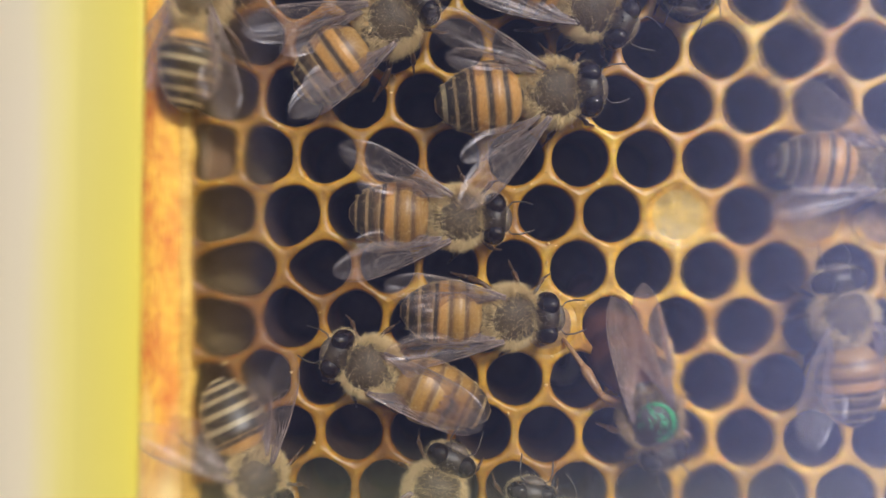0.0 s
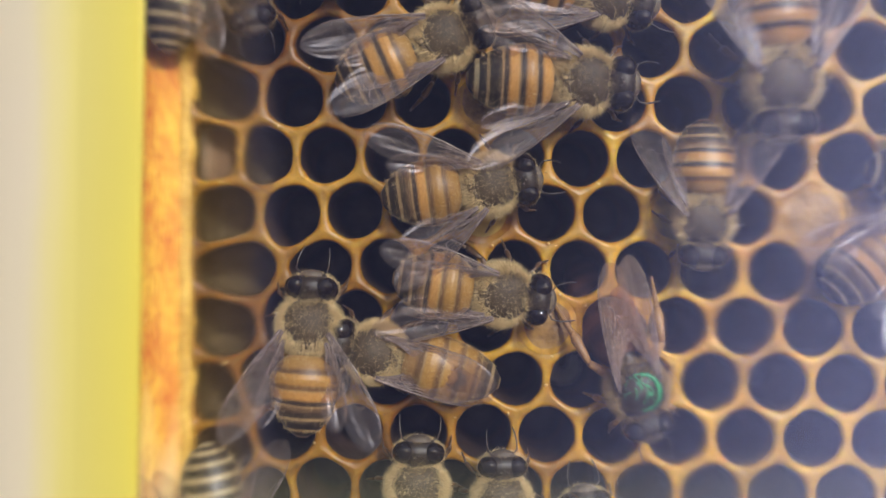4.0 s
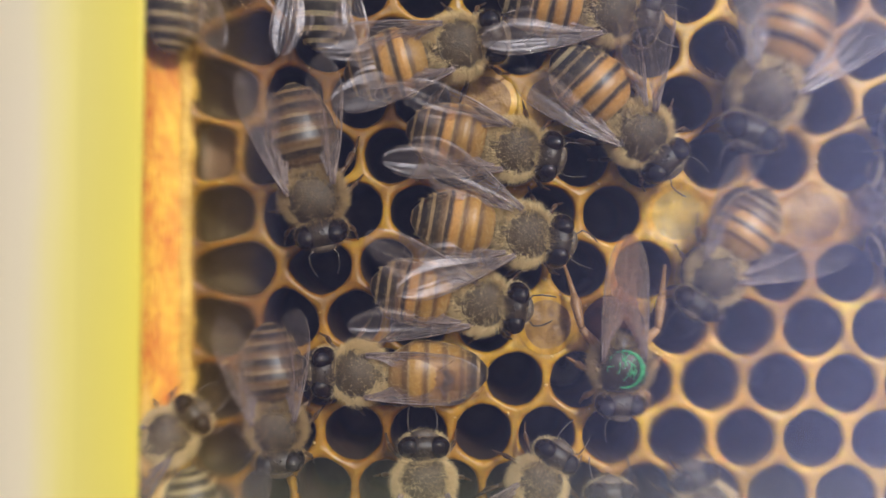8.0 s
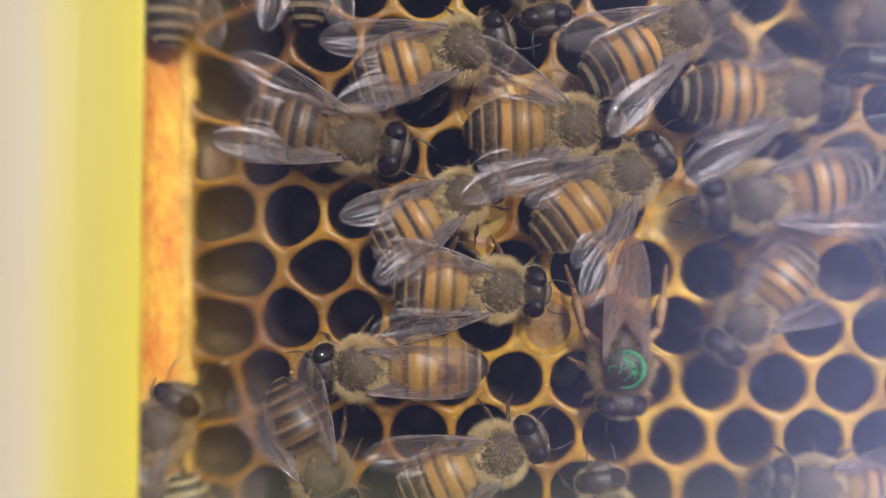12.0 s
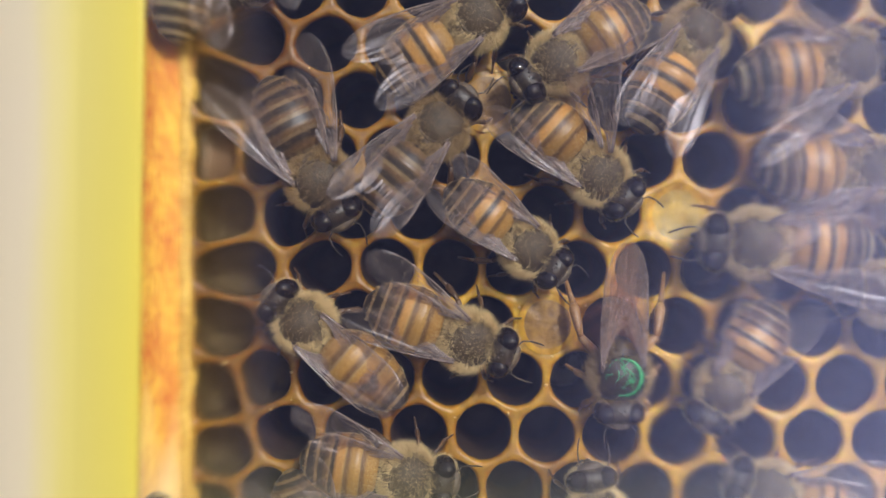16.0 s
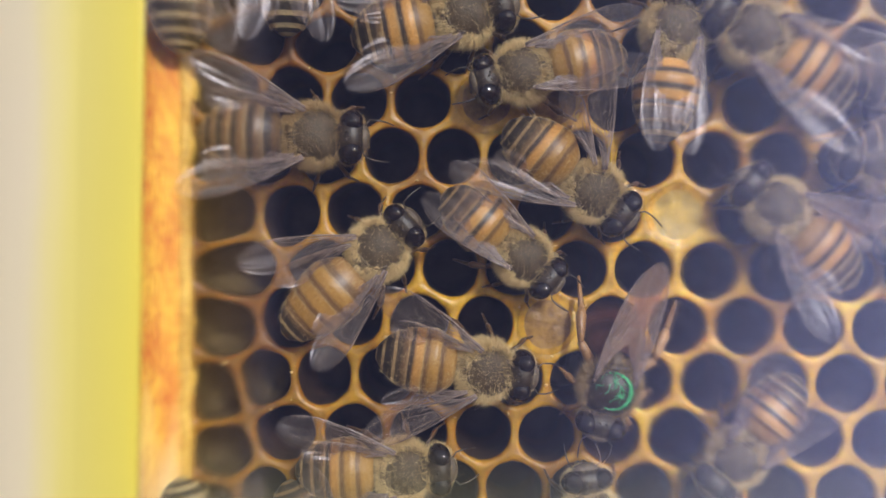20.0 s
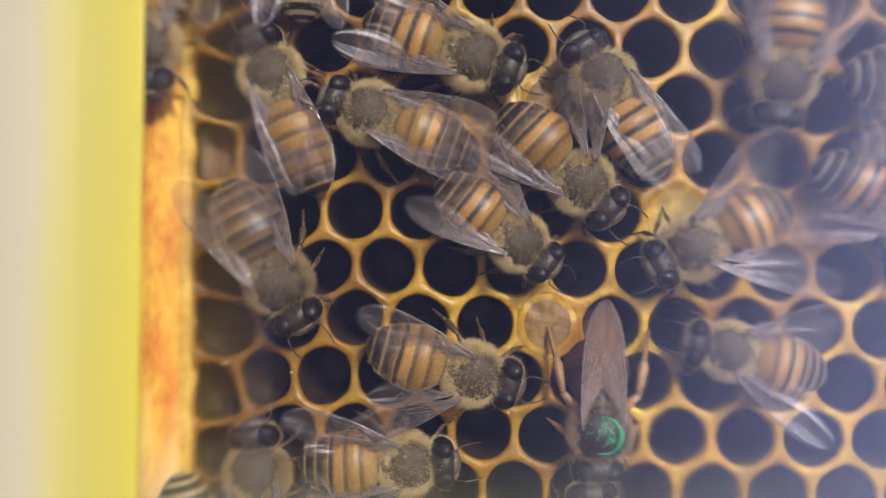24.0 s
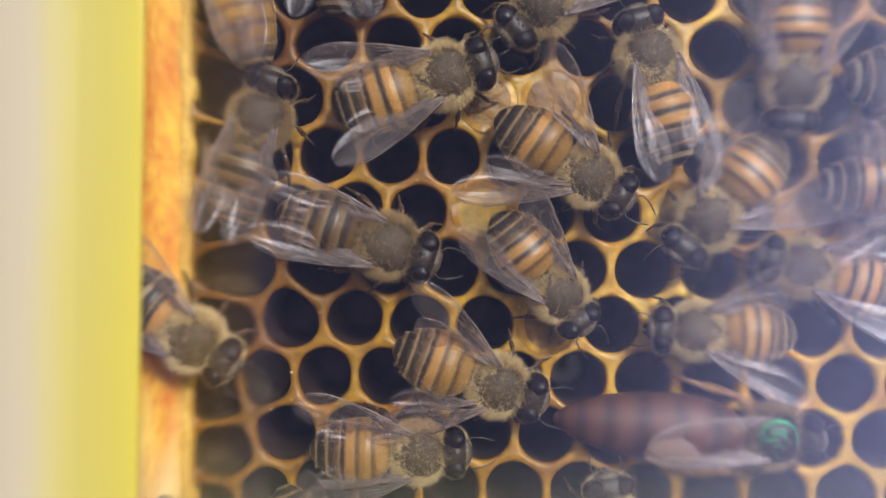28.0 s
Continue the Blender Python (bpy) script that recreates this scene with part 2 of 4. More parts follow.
def membrane(name, tint, film, milky):
    """Clear, faintly brown and crinkled film with a soft sheen."""
    m, nodes, links, bsdf = material(name)
    co, n1, b = nodes.new("ShaderNodeTexCoord"), nodes.new("ShaderNodeTexNoise"), nodes.new("ShaderNodeBump")
    mp = nodes.new("ShaderNodeMapping")
    mp.inputs["Scale"].default_value = (0.16, 1, 1)
    n1.inputs["Scale"].default_value, n1.inputs["Detail"].default_value = 2400, 3
    links.new(co.outputs["Object"], mp.inputs["Vector"])
    links.new(mp.outputs["Vector"], n1.inputs["Vector"])
    b.inputs["Strength"].default_value, b.inputs["Distance"].default_value = 0.42, 0.00012
    links.new(n1.outputs["Fac"], b.inputs["Height"])
    clear, dull, shine = nodes.new("ShaderNodeBsdfTransparent"), nodes.new("ShaderNodeBsdfDiffuse"), nodes.new("ShaderNodeBsdfGlossy")
    clear.inputs["Color"].default_value = (*tint, 1)
    dull.inputs["Color"].default_value = (*film, 1)
    shine.inputs["Color"].default_value, shine.inputs["Roughness"].default_value = (0.98, 0.90, 0.93, 1), 0.29
    links.new(b.outputs["Normal"], shine.inputs["Normal"])
    one, two = nodes.new("ShaderNodeMixShader"), nodes.new("ShaderNodeMixShader")
    one.inputs[0].default_value, two.inputs[0].default_value = milky, 0.022
    links.new(clear.outputs[0], one.inputs[1])
    links.new(dull.outputs[0], one.inputs[2])
    links.new(one.outputs[0], two.inputs[1])
    links.new(shine.outputs[0], two.inputs[2])
    links.new(two.outputs[0], nodes["Material Output"].inputs["Surface"])
    return m


WING = membrane("wing_membrane", (0.89, 0.83, 0.77), (0.46, 0.38, 0.36), 0.08)
QUEEN_WING = membrane("coppery_wing_membrane", (0.74, 0.58, 0.50), (0.58, 0.42, 0.33), 0.20)


def pane_material():
    """Clear glass with painted milky haze, thicker towards one side and its lower corner."""
    m, nodes, links, bsdf = material("hazed_glass")
    out = nodes["Material Output"]
    clear = nodes.new("ShaderNodeBsdfTransparent")
    haze = nodes.new("ShaderNodeBsdfDiffuse")
    co, sep = nodes.new("ShaderNodeTexCoord"), nodes.new("ShaderNodeSeparateXYZ")
    links.new(co.outputs["Object"], sep.inputs[0])
    n1 = nodes.new("ShaderNodeTexNoise")
    n1.inputs["Scale"].default_value, n1.inputs["Detail"].default_value = 45, 3
    links.new(co.outputs["Object"], n1.inputs["Vector"])
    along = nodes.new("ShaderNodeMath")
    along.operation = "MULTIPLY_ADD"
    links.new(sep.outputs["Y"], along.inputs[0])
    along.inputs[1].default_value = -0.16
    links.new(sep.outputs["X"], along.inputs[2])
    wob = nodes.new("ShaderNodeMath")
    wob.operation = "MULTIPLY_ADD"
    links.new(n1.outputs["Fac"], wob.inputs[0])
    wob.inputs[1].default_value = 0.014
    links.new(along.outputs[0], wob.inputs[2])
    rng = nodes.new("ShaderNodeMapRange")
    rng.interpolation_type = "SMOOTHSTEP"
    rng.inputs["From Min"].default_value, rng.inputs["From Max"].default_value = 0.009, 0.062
    # the least value is an even veil of haze that lifts the blacks
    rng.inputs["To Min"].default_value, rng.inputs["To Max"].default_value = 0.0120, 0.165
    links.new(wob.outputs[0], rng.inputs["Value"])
    # a brownish smear of wax and propolis along the side bar
    smear = ramp(nodes, [(0.0, (0.2, 0.2, 0.2)), (0.28, (1, 1, 1)), (0.62, (0.85, 0.85, 0.85)), (1.0, (0, 0, 0))], "EASE")
    lane = nodes.new("ShaderNodeMapRange")
    lane.inputs["From Min"].default_value, lane.inputs["From Max"].default_value = spot(262, 0, 0.0098)[0] + 0.002, spot(500, 0, 0.0098)[0] + 0.002
    links.new(lane.outputs[0], smear.inputs["Fac"])
    uneven = nodes.new("ShaderNodeMath")
    uneven.operation = "MULTIPLY_ADD"
    links.new(n1.outputs["Fac"], uneven.inputs[0])
    uneven.inputs[1].default_value = 0.004
    links.new(sep.outputs["X"], uneven.inputs[2])
    links.new(uneven.outputs[0], lane.inputs["Value"])
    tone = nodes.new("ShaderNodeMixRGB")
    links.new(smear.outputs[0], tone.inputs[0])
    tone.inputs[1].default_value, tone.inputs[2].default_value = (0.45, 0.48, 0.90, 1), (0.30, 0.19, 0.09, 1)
    links.new(tone.outputs[0], haze.inputs["Color"])
    # yellow-green haze painted over the foot of the pane, brightening it
    foot = nodes.new("ShaderNodeMapRange")
    foot.interpolation_type = "SMOOTHSTEP"
    foot.inputs["From Min"].default_value, foot.inputs["From Max"].default_value = -0.0105, -0.0195
    foot.inputs["To Max"].default_value = 0.058
    sway = nodes.new("ShaderNodeMath")
    sway.operation = "MULTIPLY_ADD"
    links.new(n1.outputs["Fac"], sway.inputs[0])
    sway.inputs[1].default_value = 0.004
    links.new(sep.outputs["Y"], sway.inputs[2])
    links.new(sway.outputs[0], foot.inputs["Value"])
    foot_haze, foot_mix = nodes.new("ShaderNodeBsdfDiffuse"), nodes.new("ShaderNodeMixShader")
    foot_haze.inputs["Color"].default_value = (0.62, 0.60, 0.30, 1)
    links.new(foot.outputs[0], foot_mix.inputs[0])
    links.new(foot_haze.outputs[0], foot_mix.inputs[2])
    cover = nodes.new("ShaderNodeMath")
    cover.operation = "MULTIPLY_ADD"
    links.new(smear.outputs[0], cover.inputs[0])
    cover.inputs[1].default_value = 0.05
    links.new(rng.outputs[0], cover.inputs[2])
    scatter = nodes.new("ShaderNodeBsdfRefraction")
    scatter.inputs["IOR"].default_value, scatter.inputs["Roughness"].default_value = 1.10, 0.27
    part_scatter = nodes.new("ShaderNodeMapRange")
    part_scatter.interpolation_type = "SMOOTHSTEP"
    part_scatter.inputs["From Min"].default_value, part_scatter.inputs["From Max"].default_value = 0.018, 0.037
    links.new(wob.outputs[0], part_scatter.inputs["Value"])
    both = nodes.new("ShaderNodeMath")
    both.operation = "MULTIPLY_ADD"
    links.new(smear.outputs[0], both.inputs[0])
    both.inputs[1].default_value = 0.76
    links.new(part_scatter.outputs[0], both.inputs[2])
    scattered = nodes.new("ShaderNodeMixShader")
    links.new(both.outputs[0], scattered.inputs[0])
    links.new(clear.outputs[0], scattered.inputs[1])
    links.new(scatter.outputs[0], scattered.inputs[2])
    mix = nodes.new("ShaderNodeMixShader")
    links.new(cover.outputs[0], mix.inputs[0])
    links.new(scattered.outputs[0], mix.inputs[1])
    links.new(haze.outputs[0], mix.inputs[2])
    links.new(mix.outputs[0], foot_mix.inputs[1])
    links.new(foot_mix.outputs[0], out.inputs["Surface"])
    return m


PANE = pane_material()


# ---- shaping helpers ----
def part(name, bm, mat, parent=None, label="", at=None, smooth=True):
    """Links a bmesh as one mesh object, under a parent where there is one."""
    data = bm
    if isinstance(bm, bmesh.types.BMesh):
        data = bpy.data.meshes.new(name)
        if smooth:
            for f in bm.faces:
                f.smooth = True
        bm.to_mesh(data)
        bm.free()
        for one in (mat if isinstance(mat, (list, tuple)) else [mat]):
            data.materials.append(one)
    ob = new(name, data)
    if parent:
        ob.parent = parent
    if at is not None:
        ob.matrix_basis = at
    if label:
        tagged(ob, label)
    return ob


def tube(bm, points, radii, seg=6):
    """A tapered round rod through points; both ends closed."""
    points = [Vector(p) for p in points]
    rings = []
    for i, p in enumerate(points):
        way = (points[min(i + 1, len(points) - 1)] - points[max(i - 1, 0)]).normalized()
        side = way.cross(Vector((0, 0, 1)) if abs(way.z) < 0.9 else Vector((1, 0, 0))).normalized()
        over = side.cross(way)
        rings.append([bm.verts.new(p + radii[i] * (math.cos(a) * side + math.sin(a) * over)) for a in (2 * math.pi * j / seg for j in range(seg))])
    for a, b in zip(rings, rings[1:]):
        for j in range(seg):
            bm.faces.new((a[j], a[(j + 1) % seg], b[(j + 1) % seg], b[j]))
    bm.faces.new(rings[0][::-1])
    bm.faces.new(rings[-1])


def blob(bm, centre, radii, turn=None, u=20, v=12):
    m = Matrix.Translation(centre) @ (turn or Matrix()) @ Matrix.Diagonal((*radii, 1))
    return bmesh.ops.create_uvsphere(bm, u_segments=u, v_segments=v, radius=1, matrix=m)["verts"]


def extrude_profile(bm, outline, v0, v1, steps=1):
    """An upright bar with the given outline in u and h."""
    rings = [[bm.verts.new((x, v0 + (v1 - v0) * k / steps, h)) for x, h in outline] for k in range(steps + 1)]
    n = len(outline)
    for a, b in zip(rings, rings[1:]):
        for j in range(n):
            bm.faces.new((a[j], a[(j + 1) % n], b[(j + 1) % n], b[j]))
    bm.faces.new(rings[0][::-1])
    bm.faces.new(rings[-1])
    bmesh.ops.recalc_face_normals(bm, faces=bm.faces)


# ---- the hive's yellow window frame, side bar and glass ----
def window_frame():
    base = tagged(new("window_frame"), "yellow and cream painted window frame of an observation hive", "window frame", kind="structure")
    base.matrix_basis = UPRIGHT @ Matrix.Rotation(radians(-0.8), 4, "Z")
    edge = spot(257, 0, 0.0140)[0]

    def strip(name, outline, mat, label):
        bm = bmesh.new()
        extrude_profile(bm, outline, -0.034, 0.034, 8)
        part(name, bm, mat, base, label, smooth=False)
    r = 0.0003
    nose = [(edge - r + r * math.cos(t), 0.0147 + r * math.sin(t)) for t in (math.pi * (i / 14 - 0.5) for i in range(15))]
    nose += [(edge - 0.0042, 0.0150), (edge - 0.0042, 0.0112), (edge - 0.0026, 0.0108)]
    strip("edge_bead", nose, FRAME_PAINT, "glossy yellow rounded bead")
    board = [(edge - 0.0042, 0.0108), (edge - 0.0042, 0.0150)] + [(edge - 0.0042 - 0.0010 * i, 0.0150 + 0.0003 * math.sin(i * 0.55)) for i in range(1, 26)] + [(edge - 0.0292, 0.0108)]
    strip("inner_board", board, FRAME_PAINT, "board painted cream and yellow")
    return base


window_frame()


def side_bar():
    base = tagged(new("side_bar"), "orange-stained wooden side bar of the comb frame", "frame bar", kind="structure")
    base.matrix_basis = UPRIGHT
    bm = bmesh.new()
    a, b = spot(60, 0)[0], spot(327, 0)[0]
    r = 0.0003
    out = [(a, -0.012), (b, -0.012)]
    out += [(b - r + r * math.cos(t), 0.0004 - r + r * math.sin(t)) for t in (math.pi / 2 * i / 6 for i in range(7))]
    out += [(a, 0.0004)]
    extrude_profile(bm, out, -0.034, 0.034, 90)
    for v in bm.verts:
        if v.co.z > -0.002 and v.co.x > a + 0.002:
            v.co.x += 0.00035 * noise.noise(Vector((0, v.co.y * 260, 1)))
            v.co.z += 0.00010 * noise.noise(Vector((3, v.co.y * 330, 1)))
    part("bar", bm, SIDE_WOOD, base)


side_bar()


def glass():
    bm = bmesh.new()
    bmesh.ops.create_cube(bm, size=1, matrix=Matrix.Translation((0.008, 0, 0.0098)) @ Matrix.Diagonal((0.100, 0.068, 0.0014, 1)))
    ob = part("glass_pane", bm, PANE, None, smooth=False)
    ob.matrix_basis = UPRIGHT
    ob.visible_shadow = False
    tagged(ob, "clear glass pane over the comb, painted haze along one side", "glass pane", kind="structure")


glass()


# ---- honeycomb ----
SHIFT = {-3: 13, -2: 13, -1: 12, 0: 11, 1: 8, 2: 3}        # the upper rows lean
NUDGE = {(2, 0): (5, 1), (2, 1): (9, 0), (3, 0): (3, 6), (4, 0): (4, 6), (5, 1): (0, -12), (5, 3): (10, 3), (7, 0): (-9, 0), (7, 3): (3, -5), (0, 8): (20, 0)}


def cell_centres():
    """Cell centres in plan units, row by row, with the odd cells beside the side bar."""
    rows = []
    for j in range(-3, 13):
        y = 74 + 98.3 * j
        xs = 571 if j % 2 == 0 else 514
        line = []
        for k in range(12):
            x = xs + SHIFT.get(j, 0) + 113.0 * k + (1.5 if j < 1 else 1.2 if j == 1 else 0.85) * max(0, k - 3) ** 2
            du, dv = NUDGE.get((j, k), (0, 0))
            line.append((x + du, y + 0.014 * (x - 560) + dv + 3))
        rows.append((j, line))
    edge = {0: [(447, 60)], 1: [(404, 166)], 2: [(468, 275), (380, 271)], 3: [(399, 375)], 4: [(424, 477)],
            5: [(402, 583)], 6: [(468, 671), (380, 697)], 7: [(394, 802)], 8: [(466, 880), (376, 902)]}
    cells = []
    for j, line in rows:
        cells += [(x, y, j, k) for k, (x, y) in enumerate(line)]
        for e, (x, y) in enumerate(edge.get(j, [(line[0][0] - 116, line[0][1])])):
            cells.append((x, y, j, -1 - e))
    return cells


def clip_half(poly, p, n):
    out = []
    for a, b in zip(poly, poly[1:] + poly[:1]):
        da, db = (a - p).dot(n), (b - p).dot(n)
        if da <= 0:
            out.append(a)
        if da * db < 0:
            out.append(a + (b - a) * (da / (da - db)))
    return out


FILLED = {(3, 6): "pollen", (5, 4): "capping", (2, -2): "nectar", (3, 8): "capping", (1, 3): "capping", (1, 4): "capping", (3, 3): "pollen",
          (3, 9): "capping"}


def honeycomb():
    base = tagged(new("honeycomb"), "golden wax honeycomb of open, mostly empty cells", "honeycomb")
    base.matrix_basis = UPRIGHT
    cells = cell_centres()
    pts = [Vector(spot(x, y)) for x, y, j, k in cells]
    left = spot(338, 0)[0]
    rng = random.Random(4)
    for (x, y, j, k), c in zip(cells, pts):
        if not (-2 <= j <= 10):
            continue
        young = k < 0
        rim, power, deep = (0.00030, 4.6, 0.0048) if young else (0.00030, 4.4, 0.0100)
        poly = [c + Vector(d) for d in ((-0.006, -0.005), (0.006, -0.005), (0.006, 0.005), (-0.006, 0.005))]
        poly = clip_half(poly, Vector((left, 0)), Vector((-1, 0)))
        for q in pts:
            if 0 < (q - c).length < 0.011:
                poly = clip_half(poly, (q + c) / 2, (q - c).normalized())
        if len(poly) < 3:
            continue
        outer, inner = [], []
        mid = sum(poly, Vector((0, 0))) / len(poly)
        for e, (p0, p1) in enumerate(zip(poly, poly[1:] + poly[:1])):
            steps = max(1, round((p1 - p0).length / 0.00048))
            outer += [p0.lerp(p1, i / steps) for i in range(steps)]
        n = len(outer)
        for o in outer:
            d = (o - mid).normalized()
            soft = 0.0
            for a, b in zip(poly, poly[1:] + poly[:1]):
                nrm = Vector(((b - a).y, -(b - a).x)).normalized()
                dist, cosine = (a - mid).dot(nrm), d.dot(nrm)
                if cosine > 1e-6:
                    soft += (cosine / max(dist - rim, 0.0005)) ** power
            q = mid + d * min(soft ** (-1 / power), (o - mid).length - 0.00012)
            inner.append(q + d * 0.00007 * noise.noise(Vector((q.x * 1500, q.y * 1500, 0))))
        bm = bmesh.new()

        def lift(p):
            return 0.00018 * noise.noise(Vector((p.x * 420, p.y * 420, 5))) + 0.00022 * noise.noise(Vector((p.x * 90, p.y * 90, 2)))
        fill = FILLED.get((j, k))
        loops = [[(p.x, p.y, lift(p)) for p in outer]]
        for f, h in ((0.45, 0.00000), (0.80, -0.00010), (1.0, -0.00042)):
            loops.append([((o + (q - o) * f).x, (o + (q - o) * f).y, lift(o) * (1 - f * 0.5) + h) for o, q in zip(outer, inner)])
        for f, h in ((1.03, -0.0011), (1.06, -0.0030), (1.06, -deep)):
            loops.append([((mid + (q - mid) * f).x, (mid + (q - mid) * f).y, h) for q in inner])
        loops.append([((mid + (q - mid) * 0.6).x, (mid + (q - mid) * 0.6).y, -deep - 0.0012) for q in inner])
        rings = [[bm.verts.new(p) for p in loop] for loop in loops]
        for li, (a, b) in enumerate(zip(rings, rings[1:])):
            for i in range(n):
                f = bm.faces.new((a[i], a[(i + 1) % n], b[(i + 1) % n], b[i]))
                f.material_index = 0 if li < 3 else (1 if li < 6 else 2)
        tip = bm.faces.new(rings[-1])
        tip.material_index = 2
        bmesh.ops.recalc_face_normals(bm, faces=bm.faces)
        if tip.normal.z < 0:
            bmesh.ops.reverse_faces(bm, faces=bm.faces)
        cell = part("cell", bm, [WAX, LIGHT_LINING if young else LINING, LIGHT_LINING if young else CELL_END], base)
        if fill:
            depth = {"pollen": 0.00008, "capping": 0.00002, "nectar": -0.0028}[fill]
            fm = bmesh.new()
            reach = 1.04 if fill == "nectar" else 1.10
            ledge = [((mid + (q - mid) * reach).x, (mid + (q - mid) * reach).y) for q in inner]
            prev = None
            for s in (1.0, 0.8, 0.55, 0.28):
                ring = []
                for px, py in ledge:
                    p = mid + (Vector((px, py)) - mid) * s
                    up = {"pollen": -0.0005, "capping": 0.0002, "nectar": -0.0002}[fill] * (1 - s * s)
                    bumpy = 0.0 if fill == "nectar" else 0.00025 * noise.noise(Vector((p.x * 900, p.y * 900, 3)))
                    ring.append(fm.verts.new((p.x, p.y, depth + up + bumpy)))
                if prev:
                    for i in range(n):
                        fm.faces.new((prev[i], prev[(i + 1) % n], ring[(i + 1) % n], ring[i])).material_index = int(s > 0.75 and fill != "nectar")
                prev = ring
            fm.faces.new(prev)
            name, mat, label = {"pollen": ("bee_bread", POLLEN, "packed yellow pollen"), "capping": ("capping", CAPPING, "brown wax capping"),
                                "nectar": ("nectar", NECTAR, "brown nectar")}[fill]
            part(name, fm, [mat, WAX], cell, label)
    # a ragged seam of wax and propolis along the side bar
    bm = bmesh.new()
    steps = 120
    rows_ = []
    for q in range(steps + 1):
        v = -0.034 + 0.068 * q / steps
        a = left - 0.0009 + 0.0004 * noise.noise(Vector((v * 300, 0, 3)))
        b = left + 0.0003 + 0.0004 * noise.noise(Vector((v * 420, 4, 3)))
        h = 0.00048 + 0.00010 * noise.noise(Vector((v * 600, 9, 3)))
        rows_.append([bm.verts.new(p) for p in ((a, v, 0.00028), (a * 0.7 + b * 0.3, v, h), (a * 0.35 + b * 0.65, v, h), (b, v, -0.0004))])
    for ra, rb in zip(rows_, rows_[1:]):
        for q in range(3):
            bm.faces.new((ra[q], ra[q + 1], rb[q + 1], rb[q]))
    part("wax_seam", bm, PROPOLIS, base, "ragged ochre seam of wax")
    # the shared back wall of the cells
    bm = bmesh.new()
    bmesh.ops.create_cube(bm, size=1, matrix=Matrix.Translation((0.010, 0, -0.0125)) @ Matrix.Diagonal((0.092, 0.100, 0.0016, 1)))
    part("midrib", bm, CELL_END, base, smooth=False)


honeycomb()


def larvae():
    """Pearly grubs curled at the bottom of some cells."""
    spots_ = {(x, y): 0 for x, y, j, k in cell_centres() if (j, k) in ((0, 3), (6, 4), (5, 8), (6, 7), (7, 8))}
    data = None
    for i, (x, y) in enumerate(sorted(spots_)):
        u, v = spot(x, y)
        if data is None:
            bm = bmesh.new()
            ring = [math.radians(300 * q / 26) for q in range(27)]
            tube(bm, [(1.15 * MM * math.cos(t), 1.15 * MM * math.sin(t), 0) for t in ring],
                 [MM * (0.30 + 0.42 * abs(math.sin(math.pi * q / 26)) ** 0.5 + 0.04 * math.sin(q * 2.4)) for q in range(27)], 10)
            grub = part("bee_larva", bm, GRUB)
            data = grub.data
        else:
            grub = new("bee_larva", data)
        grub.matrix_basis = UPRIGHT @ Matrix.Translation((u * 1.0, v * 1.0, -0.0104)) @ Matrix.Rotation(i * 1.9, 4, "Z")
        tagged(grub, "pearly grey bee larva curled in an open cell", "larva", "larvae in the cells")


larvae()


def crumbs():
    """Crumbs of chewed wax on the cell rims."""
    rng = random.Random(8)
    bm = bmesh.new()
    for x, y, j, k in cell_centres():
        if 0 <= j <= 8 and rng.random() < 0.5:
            for _ in range(rng.randint(1, 3)):
                a, r = rng.uniform(0, 6.28), rng.uniform(0.00245, 0.0027)
                u, v = spot(x, y)
                blob(bm, (u + r * math.cos(a), v + r * math.sin(a), rng.uniform(-0.0001, 0.0001)), [rng.uniform(0.00006, 0.00017) for _ in range(3)], None, 7, 5)
    tagged(part("wax_crumbs", bm, WAX_CRUMB), "pale wax crumbs lying on the cell rims", "wax crumbs", kind="stuff").matrix_basis = UPRIGHT


crumbs()


# ---- bees ----
def hairs(spots, length, lean, seed, width=0.00006):
    """Tapered hair blades standing on given points (place, normal)."""
    bm = bmesh.new()
    rng = random.Random(seed)
    for p, nrm in spots:
        way = (nrm + Vector((lean, 0, 0)) + 0.7 * noise.noise_vector(p * 1400) + 0.45 * Vector((rng.uniform(-1, 1), rng.uniform(-1, 1), rng.uniform(-1, 1)))).normalized()
        side = way.cross(Vector((rng.uniform(-1, 1), rng.uniform(-1, 1), rng.uniform(-1, 1)))).normalized()
        long = length * rng.uniform(0.6, 1.2) * (1 if nrm.z < 0.5 else max(0.24, 1.75 - 1.55 * nrm.z))
        a, b = bm.verts.new(p - side * width / 2), bm.verts.new(p + side * width / 2)
        c, d = bm.verts.new(p + way * long * 0.6 + side * width * 0.3), bm.verts.new(p + way * long * 0.6 - side * width * 0.3)
        e = bm.verts.new(p + way * long + Vector((-0.1 * long, 0, 0)))
        bm.faces.new((a, b, c, d))
        bm.faces.new((d, c, e))
    return bm


def skin_points(centre, radii, count, seed, keep):
    rng = random.Random(seed)
    out = []
    while len(out) < count:
        d = Vector((rng.gauss(0, 1), rng.gauss(0, 1), rng.gauss(0, 1))).normalized()
        if rng.random() < keep(d):
            p = Vector((centre[0] + d.x * radii[0], centre[1] + d.y * radii[1], centre[2] + d.z * radii[2]))
            nrm = Vector((d.x / radii[0], d.y / radii[1], d.z / radii[2])).normalized()
            out.append((p, nrm))
    return out


